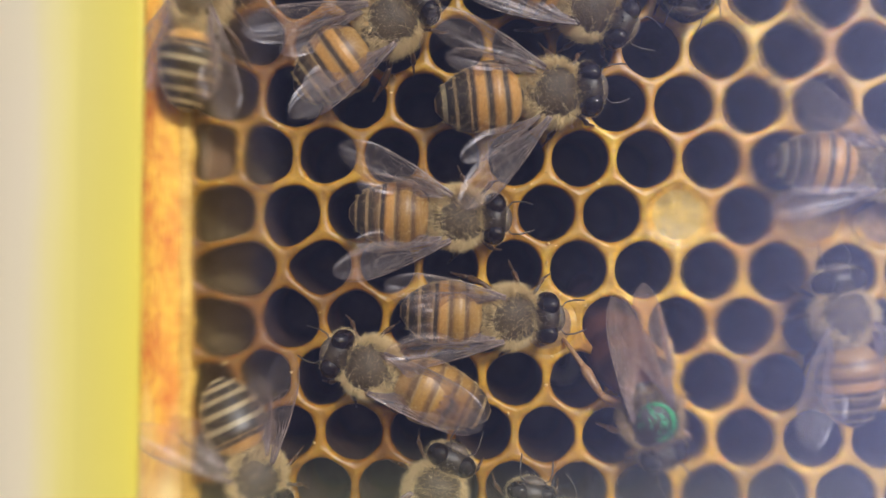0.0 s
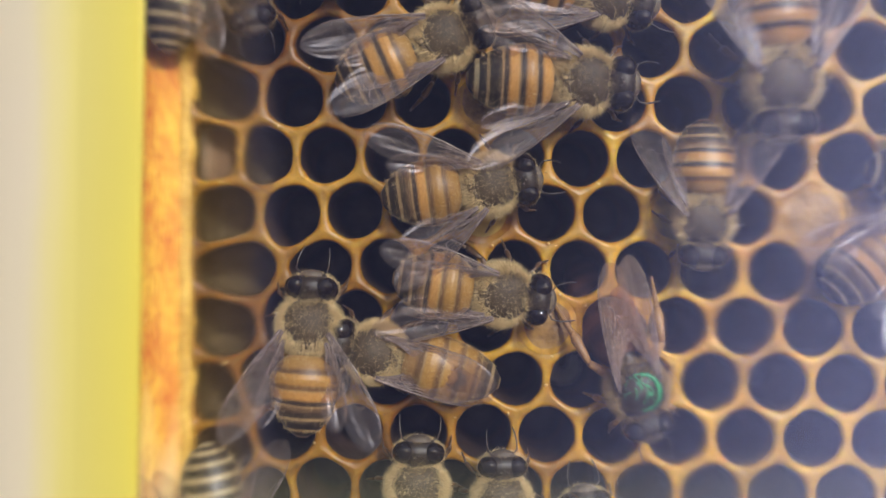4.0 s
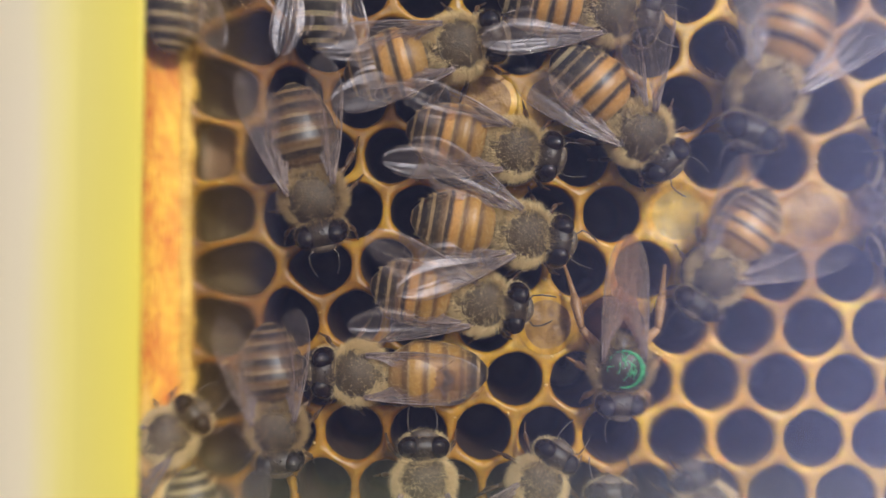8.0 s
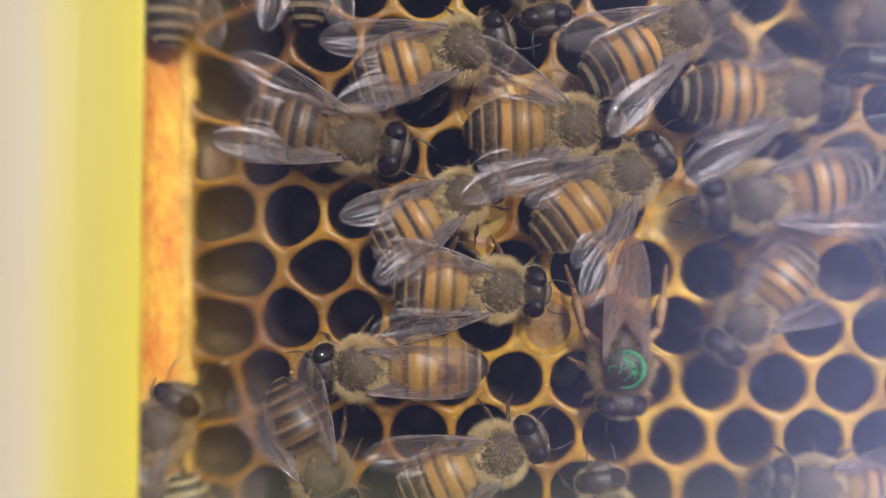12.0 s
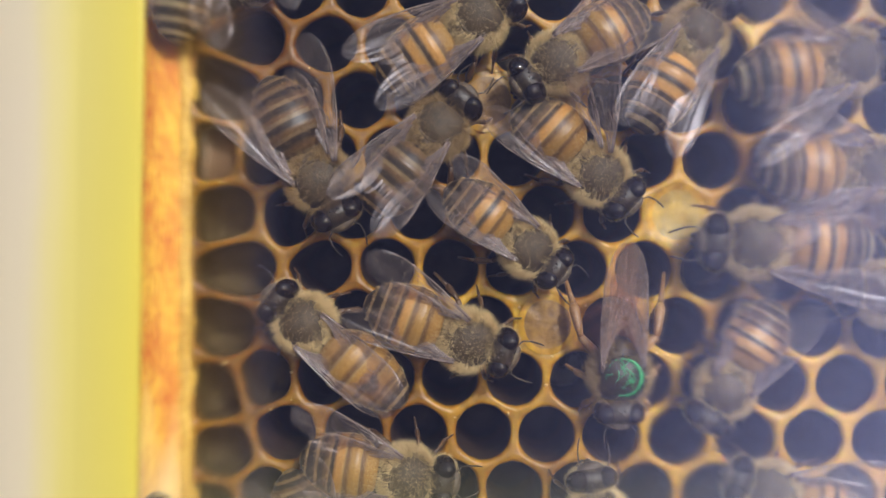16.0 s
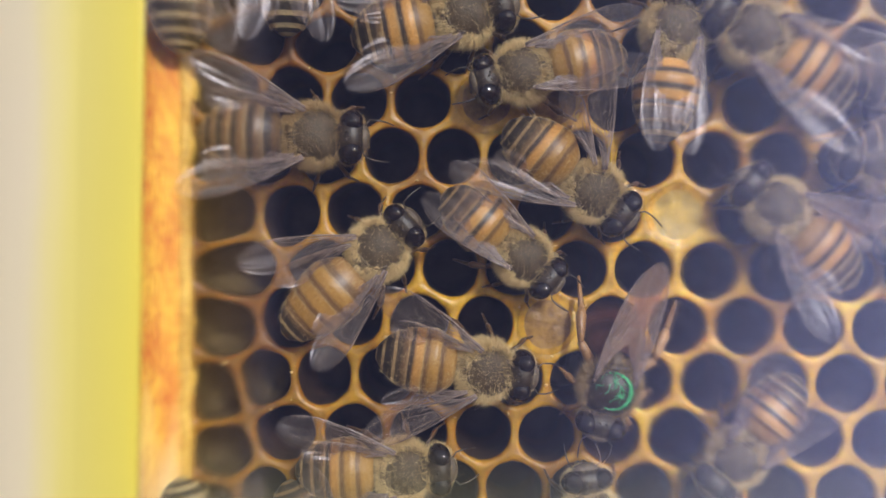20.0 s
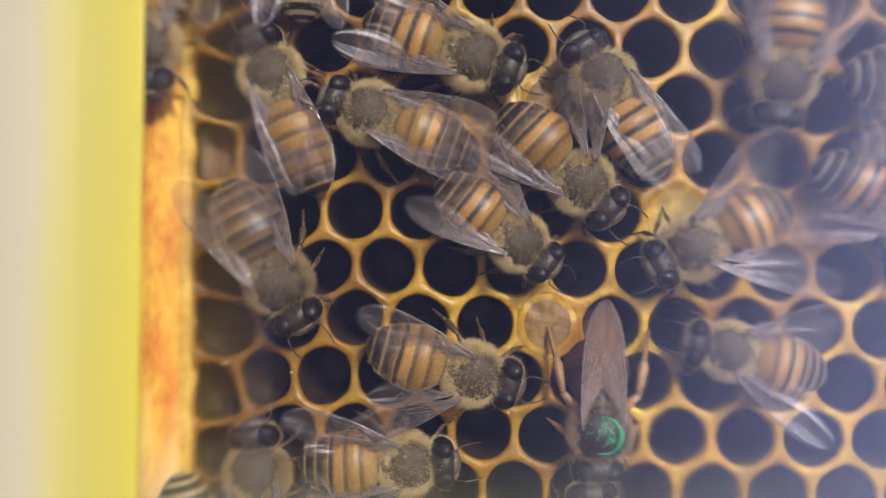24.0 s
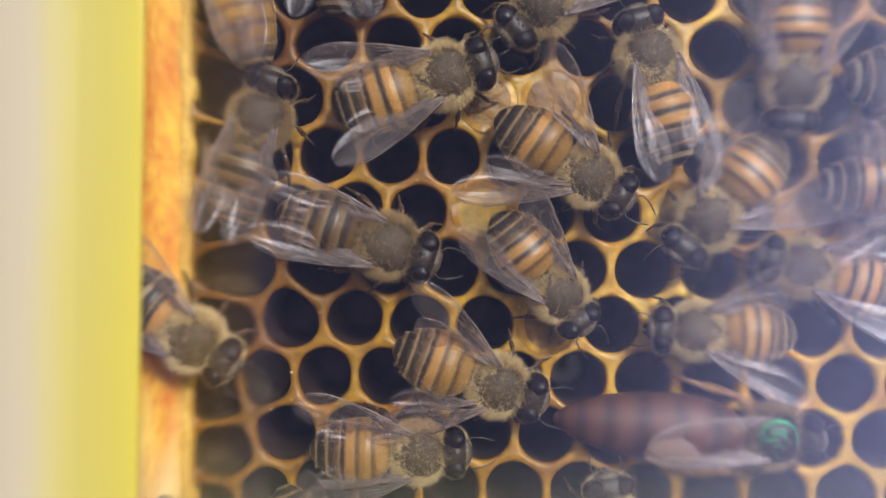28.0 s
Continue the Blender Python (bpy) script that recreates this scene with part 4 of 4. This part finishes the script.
# ---- motion ----
# each bee: kind, wing spread left and right, lift in mm, then rows of seconds, place on the plan and heading
BEES = [
    ("tan", (32, 32), 0.3, "0 812 385 -2, 1 790 383 -3, 2 810 372 -1, 3 862 340 8, 3.5 868 335 8, 5.5 865 300 -16, 6 905 330 -34, 7 968 295 -18, 8 910 265 -12, 9 962 245 -6, 10 992 240 4, 11 1040 230 0, 12 1015 225 2, 12.5 990 220 0"
     ", 14.5 1055 310 -25, 15 1050 340 -33, 16 1058 310 -42, 17 1022 292 -46, 18 975 320 -36, 19 1040 325 -17, 20 1050 340 -38, 21 1050 300 -36, 21.5 1055 302 -36, 23.5 1040 340 -46, 24 1030 325 -44, 25 1045 332 -53, 26 1050 345 -56, 27 1045 335 -44, 28 1042 312 -34"),
    ("tan", (22, 24), 0.0, "0 905 560 -2, 1 872 555 -2, 2 882 550 -3, 3 882 530 -8, 3.5 890 520 -8, 5.5 885 527 -6, 6 880 507 -4, 7 868 540 -1, 8 850 535 -9, 9 842 530 -8, 10 868 548 -4, 11 890 510 -6, 12 882 512 -4, 12.5 897 505 -3"
     ", 14.5 876 608 -15, 15 856 575 -3, 16 830 602 -20, 17 846 622 -32, 18 826 642 -36, 19 838 660 -14, 20 860 655 -8, 21 838 670 -12, 21.5 820 675 -15, 23.5 830 682 -20, 24 838 662 -15, 25 852 645 -6, 26 862 650 2, 27 872 680 -10, 28 882 682 -20"),
    ("mixed", (25, 30), 0.2, "0 690 42 36, 1 677 32 40, 2 672 32 42, 3 700 48 38, 3.5 766 66 27, 5.5 806 70 22, 6 856 60 24, 7 862 85 14, 8 808 85 15, 9 850 80 10, 10 870 105 0, 11 826 100 9, 12 816 90 16, 12.5 816 76 22"
     ", 14.5 872 102 14, 15 822 56 30, 16 842 32 34, 17 780 8 38, 18 780 85 -2, 19 802 65 4, 20 822 26 12, 21 822 50 14, 21.5 826 55 12, 23.5 832 60 2, 24 836 102 -20, 25 846 185 -45, 25.5 822 205 -42, 26 832 152 0, 27 802 110 34, 28 787 135 18"),
    ("amber", (34, 34), 0.4, "0 976 165 6, 1 970 155 12, 2 966 147 18, 3 972 155 8, 3.5 1012 146 -1, 5.5 1052 157 -3, 6 1072 185 -10, 7 1150 170 -16, 8 1130 238 -45, 9 1232 205 -34, 10 1312 168 0, 11 1345 185 4, 12 1400 170 0, 12.5 1430 182 -2, 14.5 1490 60 15, 15 1545 62 18, 16 1500 110 10, 17 1540 90 12, 18 1690 130 0, 28 1700 140 0"),
    ("amber", (3, 3), 0.0, "0 1042 15 -25, 1 1045 25 -28, 2 1060 5 -20, 3 1080 5 -12, 3.5 1072 -5 -12, 5.5 1092 -8 -14, 7 1110 12 -18, 8 1080 25 -10, 9 1060 20 0, 10 1112 42 4, 11 1182 60 8, 12 1202 50 30, 12.5 1250 52 40"
     ", 14.5 1212 72 66, 15 1228 52 62, 16 1230 60 60, 17 1228 100 58, 18 1290 82 52, 19 1230 70 40, 20 1190 55 84, 21 1110 62 100, 21.5 1102 82 122, 23.5 1066 132 126, 24 1066 142 122, 25 1116 112 108, 26 1146 76 100, 27 1140 100 100, 28 1146 100 106"),
    ("long", (-1, -3), 0.0, "0 655 650 157, 1 640 658 168, 2 640 650 166, 3 665 625 163, 3.5 665 618 164, 5.5 650 657 179, 6 647 650 186, 7 625 662 180, 8 635 660 179, 9 625 662 178, 10 635 660 180, 11 647 650 182, 12 637 652 180, 12.5 660 640 178"
     ", 14.5 640 640 155, 15 570 650 165, 16 540 572 140, 16.5 562 520 120, 17 555 502 112, 18 600 452 72, 19 670 476 40, 20 670 442 42, 21 680 420 56, 21.5 665 380 72, 23.5 515 215 122, 24 480 132 112, 25 508 62 80, 26 430 90 132, 27 400 -30 115, 28 395 -95 105"),
    ("dark", (40, 42), 0.3, "0 455 842 -65, 1 447 850 -68, 2 402 852 -76, 2.5 425 840 -65, 3 387 862 -84, 3.5 392 915 -80, 5.5 370 1058 -84, 7 352 1023 -84, 9 348 1016 -82, 10 300 1023 -88, 12 342 1023 -82, 12.5 346 1023 -82, 14.5 285 1058 -85, 18 300 1063 -85, 20 345 1033 -80, 21 330 1018 -78, 23.5 350 1023 -78, 26 345 1013 -78, 27 312 998 -84, 28 300 1068 -85"),
    ("dark", (25, 28), 0.2, "0 352 5 80, 1 318 -130 82, 2 316 -130 82, 3 318 -100 82, 9 318 -100 84, 11 305 -105 88, 12.5 300 -110 88, 14.5 382 -105 74, 15 345 -105 80, 17 330 -125 80, 18 312 -120 84, 20 320 -100 88, 21 312 -125 84, 23.5 350 -120 76, 24 320 -150 78, 25 320 -300 80, 28 320 -320 80"),
    ("dark", (20, 14), 0.5, "0 270 -260 -90, 23.5 275 -60 -88, 24 264 80 -88, 25 272 286 -82, 25.5 288 392 -84, 26 264 390 -102, 26.5 242 425 -98, 27 248 545 -88, 27.5 288 640 -60, 28 345 602 -36"),
    ("tan", (24, 20), 0.0, "0 770 868 62, 1 792 852 64, 2 750 848 92, 3 780 834 102, 3.5 750 862 92, 5.5 726 852 84, 6 712 832 84, 7 687 830 62, 8 750 852 90, 9 740 862 92, 10 737 840 80, 11 846 800 46, 12 882 802 24, 12.5 806 868 2"
     ", 14.5 718 832 -12, 15 702 832 4, 16 722 842 -8, 17 702 822 0, 18 740 832 -2, 19 726 822 -2, 20 716 832 2, 21 702 826 2, 21.5 712 832 6, 23.5 712 830 4, 24 722 820 2, 25 746 800 -6, 26 770 800 -3, 27 776 810 0, 28 742 800 0"),
    ("tan", (30, 34), 0.2, "0 560 1020 60, 2 590 900 58, 2.5 545 720 82, 3 622 776 38, 3.5 540 686 86, 5.5 652 402 72, 6 706 390 36, 7 806 406 0, 8 926 416 -10, 8.5 925 395 -35, 9 886 406 -5, 10 1000 400 -2, 11 966 380 -16, 12 1108 312 36, 12.5 1176 322 8, 14.5 1435 335 4, 15 1440 325 0, 16 1540 300 0, 17 1700 260 0, 28 1710 260 0"),
    ("brown", (14, 16), 0.0, "0 300 -300 -75, 3.5 410 -130 -75, 5.5 466 395 -68, 6 462 458 -86, 7 476 552 -76, 8 490 758 -84, 8.5 548 812 -64, 9 540 832 -48, 10 545 850 -52, 11 562 850 -58, 12 570 840 -64, 12.5 562 818 -72, 14.5 570 1000 -70, 28 560 1040 -70"),
    ("brown", (22, 26), 0.2, "0 470 -300 -80, 3.5 480 -190 -80, 5.5 496 60 -78, 6 482 82 -80, 7 530 222 -72, 8 556 350 -78, 8.5 605 395 -58, 9 562 430 -76, 10 636 342 -44, 11 636 250 -22, 12 630 250 -12, 12.5 612 247 -14, 14.5 562 265 -46, 15 556 270 -46, 16 566 320 -62, 17 590 292 -50, 18 590 286 -24, 19 582 266 -4, 20 556 242 -2, 21 556 252 2, 21.5 532 246 0"
     ", 23.5 456 432 -58, 24 496 502 -62, 25 536 476 -52, 25.5 570 492 -58, 26 660 505 -54, 27 662 512 -47, 28 686 436 -18"),
    ("mixed", (24, 22), 0.3, "0 130 940 50, 7 200 880 45, 8 298 772 42, 8.5 335 690 48, 9 430 566 40, 10 570 466 36, 11 732 372 42, 12 816 350 30, 12.5 836 336 28, 14.5 955 430 -42, 15 920 440 -40, 16 936 440 -38, 16.5 900 452 -48, 17 932 460 -42, 18 922 470 -36, 19 932 440 -40, 20 927 456 -40, 21 950 430 -42, 21.5 892 436 -52, 23.5 880 440 -52, 24 920 430 -38, 25 946 450 -38, 26 922 486 -40, 27 932 466 -42, 28 990 522 -52"),
    ("brown", (12, 10), 0.5, "0 140 1000 60, 11 200 900 60, 12 285 762 62, 12.5 370 645 42, 14.5 726 436 22, 15 722 320 60, 16 776 226 50, 17 906 52 46, 18 945 -60 60, 20 960 -260 80, 28 960 -280 80"),
    ("tan", (9, 10), 0.6, "0 960 -260 -90, 11 955 -120 -90, 12 960 -30 -84, 12.5 965 -12 -82, 14.5 972 142 -130, 15 975 165 -130, 16 985 112 -148, 17 1010 90 -140, 18 1052 172 -134, 19 962 132 -142, 20 922 130 -168, 21 812 182 -156, 21.5 750 226 -150, 23.5 688 238 -176, 24 652 200 -200, 25 620 60 -240, 26 600 -120 -250, 28 600 -180 -250"),
    ("mixed", (36, 40), 0.2, "0 1230 -60 -100, 1 1182 92 -100, 2 1190 230 -94, 2.5 1245 290 -96, 3 1250 388 -90, 3.5 1230 380 -94, 5.5 1328 480 -76, 6 1310 490 -92, 7 1226 522 -128, 8 1266 490 -124, 9 1292 510 -108, 10 1286 502 -114, 11 1242 530 -122, 12 1320 570 -130, 12.5 1312 582 -136, 14.5 1280 680 -120, 15 1272 660 -120, 16 1282 690 -122, 17 1272 730 -128, 18 1292 740 -130, 19 1302 740 -126, 20 1302 810 -130, 21 1242 752 -164, 21.5 1262 740 -170"
     ", 23.5 1290 656 -188, 24 1290 622 -194, 25 1282 630 -188, 26 1282 606 -188, 27 1266 600 -188, 28 1232 586 -182"),
    ("amber", (34, 32), 0.3, "0 1440 -180 -100, 2 1440 -40 -98, 3 1430 58 -98, 3.5 1370 110 -95, 5.5 1430 190 -68, 6 1410 190 -74, 7 1380 210 -66, 8 1352 170 -114, 9 1402 130 -100, 10 1440 60 -95, 11 1490 10 -95, 12 1545 45 -100, 13 1700 0 -100, 28 1710 0 -100"),
    ("amber", (16, 18), 0.3, "0 1700 300 178, 9 1640 230 178, 10 1490 258 180, 11 1402 315 188, 12 1332 350 190, 12.5 1312 404 214, 14.5 1440 468 182, 15 1470 460 180, 16 1332 430 178, 17 1142 364 188, 18 1242 330 206, 19 1292 160 186, 20 1332 62 146, 21 1232 20 168, 21.5 1150 -42 160, 23.5 1000 -260 150, 28 1000 -300 150"),
    ("mixed", (34, 30), 0.0, "0 1720 540 175, 15 1700 540 175, 16 1560 520 174, 17 1402 500 172, 18 1362 470 178, 19 1372 350 136, 20 1372 370 138, 21 1352 450 180, 21.5 1312 446 176, 23.5 1232 450 206, 24 1226 440 206, 25 1190 456 216, 26 1190 440 218, 27 1162 440 218, 28 1252 390 228"),
    ("amber", (30, 24), 0.4, "0 1380 -300 -95, 21.5 1390 -120 -95, 23.5 1382 112 -95, 24 1385 142 -98, 25 1372 160 -98, 26 1392 170 -106, 27 1374 190 -100, 28 1402 150 -92"),
    ("amber", (30, 36), 0.3, "0 1720 260 170, 19 1700 270 170, 20 1560 290 168, 21.5 1560 280 172, 23.5 1615 380 -28, 24 1610 380 -30, 25 1610 360 -20, 26 1600 340 -15, 27 1600 350 -12, 28 1640 330 0"),
    ("tan", (26, 30), 0.0, "0 1490 560 98, 1 1512 565 96, 2 1470 540 92, 3 1560 470 60, 3.5 1585 425 50, 5.5 1720 380 20, 28 1740 380 20"),
    ("amber", (34, 24), 0.2, "0 1560 300 -6, 1 1580 270 -4, 2 1660 310 -10, 3 1720 330 -10, 28 1730 330 -10"),
    ("tan", (20, 20), 0.0, "0 1010 975 96, 3.5 1040 960 96, 5.5 1042 916 92, 7 1060 925 92, 8 1080 935 90, 10 1078 912 96, 12 1072 912 98, 14.5 1062 912 98, 17 1052 908 98, 20 1045 912 96, 21.5 1042 920 96, 23.5 1052 930 94, 25 1050 945 94, 27 1052 918 96, 28 1085 925 98"),
    ("tan", (22, 20), 0.2, "0 930 930 80, 3.5 900 895 88, 5.5 862 846 90, 6 862 838 90, 7 932 862 78, 8 952 856 56, 9 947 862 60, 10 850 905 90, 11 800 1010 90, 28 800 1030 90"),
    ("dark", (16, 16), 0.4, "0 610 -260 88, 3 580 -190 92, 5.5 600 -210 90, 7 588 -150 90, 8 566 -98 90, 9 596 -122 90, 10 577 -88 90, 11 547 -145 90, 12 541 -140 90, 12.5 536 -162 90, 14.5 560 -155 90, 15 512 -158 90, 16 444 -178 92, 17 440 -150 90, 18 470 -185 90, 19 496 -165 90, 20 506 -125 90, 21 510 -135 90, 21.5 510 -133 90, 23.5 520 -122 90, 24 531 -148 90, 25 540 -148 90, 26 560 -185 90, 27 560 -155 90, 28 590 -165 90"),
    ("brown", (4, 5), 0.0, "0 430 1060 95, 21.5 430 1040 95, 23.5 440 930 95, 24 455 835 95, 24.5 476 690 93, 25 445 572 98, 25.5 425 556 116, 26 416 388 106, 26.5 428 318 95, 27 400 230 98, 27.5 456 206 76, 28 462 210 72"),
    ("mixed", (30, 26), 0.0, "0 1400 980 100, 1 1340 835 96, 2 1410 1010 100, 7 1300 950 100, 8 1250 900 110, 9 1290 850 120, 10 1300 850 125, 11 1345 835 130, 12 1440 860 170, 12.5 1440 850 172, 14.5 1400 800 150, 15 1352 850 160, 16 1362 868 160, 17 1402 890 170, 18 1560 960 180, 28 1600 980 180"),
    ("amber", (20, 22), 0.0, "0 1740 600 165, 25 1720 590 165, 26 1570 520 160, 27 1412 446 142, 28 1422 474 164"),
    ("dark", (18, 20), 0.3, "0 1000 -300 -90, 25 1000 -210 -90, 26 1000 -120 -90, 27 1000 -12 -90, 28 962 10 -140"),
]
# how far the wings stand off, for bees by their place in the list: seconds, left and right in degrees
WINGS = {
    0: "0 29 24, 2 28 22, 3 30 40, 3.5 30 40, 5.5 26 38, 6 46 16, 7 44 14, 8 14 14, 9 10 22, 10 12 40, 11 38 32, 12 40 30, 14.5 44 34, 15 56 30, 16 50 10, 17 30 30, 18 46 26, 19 58 18, 20 55 26, 21 43 31, 21.5 40 32, 23.5 55 20, 24 53 20, 25 32 38, 26 18 16, 27 43 30, 28 38 40",
    1: "0 11 15, 1 24 17, 2 13 18, 3.5 12 18, 5.5 13 27, 6 14 25, 7 6 26, 8 21 15, 9 18 15, 10 14 12, 11 12 20, 12.5 14 18, 14.5 25 6, 15 30 3, 16 21 3, 17 24 7, 18 24 20, 19 21 4, 20 30 35, 21 33 34, 23.5 20 38, 24 14 39, 25 18 36, 26 25 36, 27 33 22, 28 32 39",
    2: "0 30 6, 2 30 6, 3.5 20 6, 5.5 12 10, 7 10 8, 10 14 8, 14.5 16 5, 17 12 12, 18 20 25, 19 18 20, 20 16 19, 21 6 6, 23.5 10 15, 24 12 12, 25 30 22, 26 10 12, 27 38 12, 28 20 19",
    3: "0 36 46, 2 34 46, 3 10 24, 3.5 34 33, 5.5 32 40, 6 44 30, 7 52 38, 8 52 18, 9 47 20, 10 40 37, 12.5 38 35, 28 36 34",
    4: "0 6 12, 5.5 10 25, 9 14 20, 12 20 22, 15 6 6, 16 10 12, 17 30 12, 18 34 8, 19 36 6, 20 4 4, 23.5 2 2, 25 4 14, 26 8 6, 28 14 6",
    5: "0 -1 -3, 17 0 0, 18 20 10, 19 35 6, 20 36 20, 21 34 18, 21.5 30 15, 23.5 10 5, 24 4 4, 28 0 0",
    12: "0 14 14, 8 15 14, 9 14 14, 10 8 13, 11 14 12, 12 20 10, 12.5 24 18, 14.5 26 21, 15 28 23, 16 23 21, 17 24 34, 18 26 27, 19 29 20, 20 28 24, 21 20 25, 21.5 25 25, 23.5 13 13, 27 13 13, 28 8 9",
    13: "0 16 14, 12.5 16 14, 14.5 8 9, 16 7 7, 17 32 7, 18 8 10, 19 7 7, 21.5 8 8, 23.5 27 13, 24 26 18, 25 27 29, 26 16 22, 27 30 24, 28 15 19",
    16: "0 36 38, 3.5 36 38, 5.5 20 16, 6 34 14, 7 44 18, 8 46 19, 11 44 19, 12.5 30 16, 14.5 13 11, 19 14 12, 21 22 24, 23.5 31 31, 28 31 31",
    19: "0 30 30, 21.5 32 30, 23.5 44 28, 28 42 28",
}
QUEEN = ("0 1152 742 -70, 1 1142 726 -68, 2 1137 706 -68, 3 1132 698 -70, 3.5 1132 698 -70, 5.5 1100 648 -92, 6 1098 648 -92, 7 1097 650 -91, 8 1098 650 -90, 9 1100 652 -90, 10 1100 652 -90, 11 1100 650 -90, 12 1100 650 -90, 12.5 1100 650 -90, 14.5 1098 650 -90"
         ", 15 1098 652 -90, 16 1096 664 -90, 17 1102 668 -90, 18 1112 672 -88, 19 1107 672 -90, 20 1078 688 -104, 21 1048 676 -126, 21.5 1014 698 -130, 23.5 1040 760 -98, 24 1062 766 -92, 25 1110 842 -78, 25.5 1152 846 -70, 26 1242 862 -56, 26.5 1274 832 -36, 27 1312 826 -31, 27.5 1336 768 -9, 28 1366 772 -4")


SIZES = {2: 1.08, 3: 1.08, 5: 1.02, 12: 1.08, 13: 0.95, 16: 0.96, 4: 1.05, 17: 1.2, 18: 1.15}


NOTES = {
    0: "tan-striped worker bee facing the queen with clear wings spread", 1: "tan-striped worker bee resting beside the queen, wings half folded",
    2: "large golden bee with black tail bands near the comb's top", 3: "large orange bee with three black bands, wings spread wide",
    5: "long golden bee with folded wings walking over the comb", 6: "cream-banded black bee beside the wooden side bar, wings raised",
    7: "cream-banded black bee, tail showing beside the wooden side bar", 8: "dark bee creeping down along the wooden side bar",
    12: "large furry tan bee with spread wings near the side bar", 13: "small brown-striped bee tending cells, wings over its back",
    16: "small golden bee with raised wings beside the queen", 26: "cream-banded black bee with only its tail in view",
}


def timetable(text):
    return [[float(q) for q in row.split()] for row in text.split(",")]


def motions():
    build = random.Random(5)
    made = [bee(kind, wings, SIZES.get(i, build.uniform(0.96, 1.06))) for i, (kind, wings, lift, text) in enumerate(BEES)]
    for one, (kind, wings, lift, text) in zip(made, BEES):
        lean = (build.uniform(-7, 7), build.uniform(-3, 3))
        walk(one, [(t, stand(x, y, a, lift * MM, lean)) for t, x, y, a in timetable(text)])
    rng = random.Random(21)
    for i, one in enumerate(made):
        if i in NOTES:
            tagged(one, NOTES[i])
        for ob in list(one.children_recursive):
            if i in WINGS and "wing" in ob.name:
                walk(ob, [(t, wing_pose(ob, (l, r))) for t, l, r in timetable(WINGS[i])])
            elif ob.name.startswith("antenna"):
                here = ob.matrix_basis.copy()
                walk(ob, [(0.4 * k, here @ pose(0, 0, 0, rng.uniform(-10, 10), rng.uniform(-14, 14), rng.uniform(-16, 16))) for k in range(71)])
    for one, (kind, wings, lift, text) in zip(made, BEES):
        rows = timetable(text)
        steps = []
        for (t0, x0, y0, a0), (t1, x1, y1, a1) in zip(rows, rows[1:]):
            pace = (math.hypot(x1 - x0, y1 - y0) + abs(a1 - a0)) / (t1 - t0)
            seen = max(min(x0, x1), min(y0, y1)) < 1700 and min(x0, x1, y0, y1) > -250
            if seen and pace > 6:
                n = max(2, round((t1 - t0) / 0.25))
                steps += [(t0 + (t1 - t0) * q / n, min(13.0, 3 + pace * 0.09)) for q in range(n)]
            else:
                steps.append((t0, 0.0))
        steps.append((28.0, 0.0))
        for ob in one.children:
            if "leg" in ob.name:
                s = 1 if ob.data.vertices[0].co.y > 0 else -1
                x = 1.2 if ob.name.startswith("fore") else (0.1 if ob.name.startswith("mid") else -0.9)
                phase = (s > 0) ^ ob.name.startswith("mid")
                hip = Matrix.Translation((x * MM, s * 1.1 * MM, 1.5 * MM))
                walk(ob, [(t, hip @ Matrix.Rotation(radians(s * a * (1 if (q + phase) % 2 else -1)), 4, "Z") @ hip.inverted()) for q, (t, a) in enumerate(steps)])
    queen = bee("queen", (5, 9))
    walk(queen, [(t, stand(x, y, a)) for t, x, y, a in timetable(QUEEN)])
    for ob in queen.children:
        if "wing" in ob.name:
            walk(ob, [(t, wing_pose(ob, (l, r), sink)) for t, l, r, sink in timetable("0 10 -6 0, 3.5 8 -6 0, 5.5 -3 -4 -4, 19 -2 -4 -4, 20 2 -10 0, 21 0 -16 0, 21.5 0 -12 2, 23.5 -4 -4 10, 25 -5 -4 5, 25.5 -5 -4 4, 26 -8 2 0, 27 -10 5 0, 28 -10 5 0")])
    # while she lays, her abdomen hangs down into a cell
    hinge = Matrix.Translation((-2.0 * MM, 0, 2.7 * MM))
    dips = [(0, 47), (3.5, 50), (5.0, 66), (5.5, 72), (19.0, 72), (20.0, 62), (21.5, 54), (23.5, 50), (24, 48), (24.5, 37), (25, 29), (25.5, 30), (26, 12), (26.5, 4), (28, 2)]
    for ob in queen.children:
        if ob.name.startswith("abdomen"):
            walk(ob, [(t, hinge @ Matrix.Rotation(radians(-d), 4, "Y") @ hinge.inverted()) for t, d in dips])


motions()
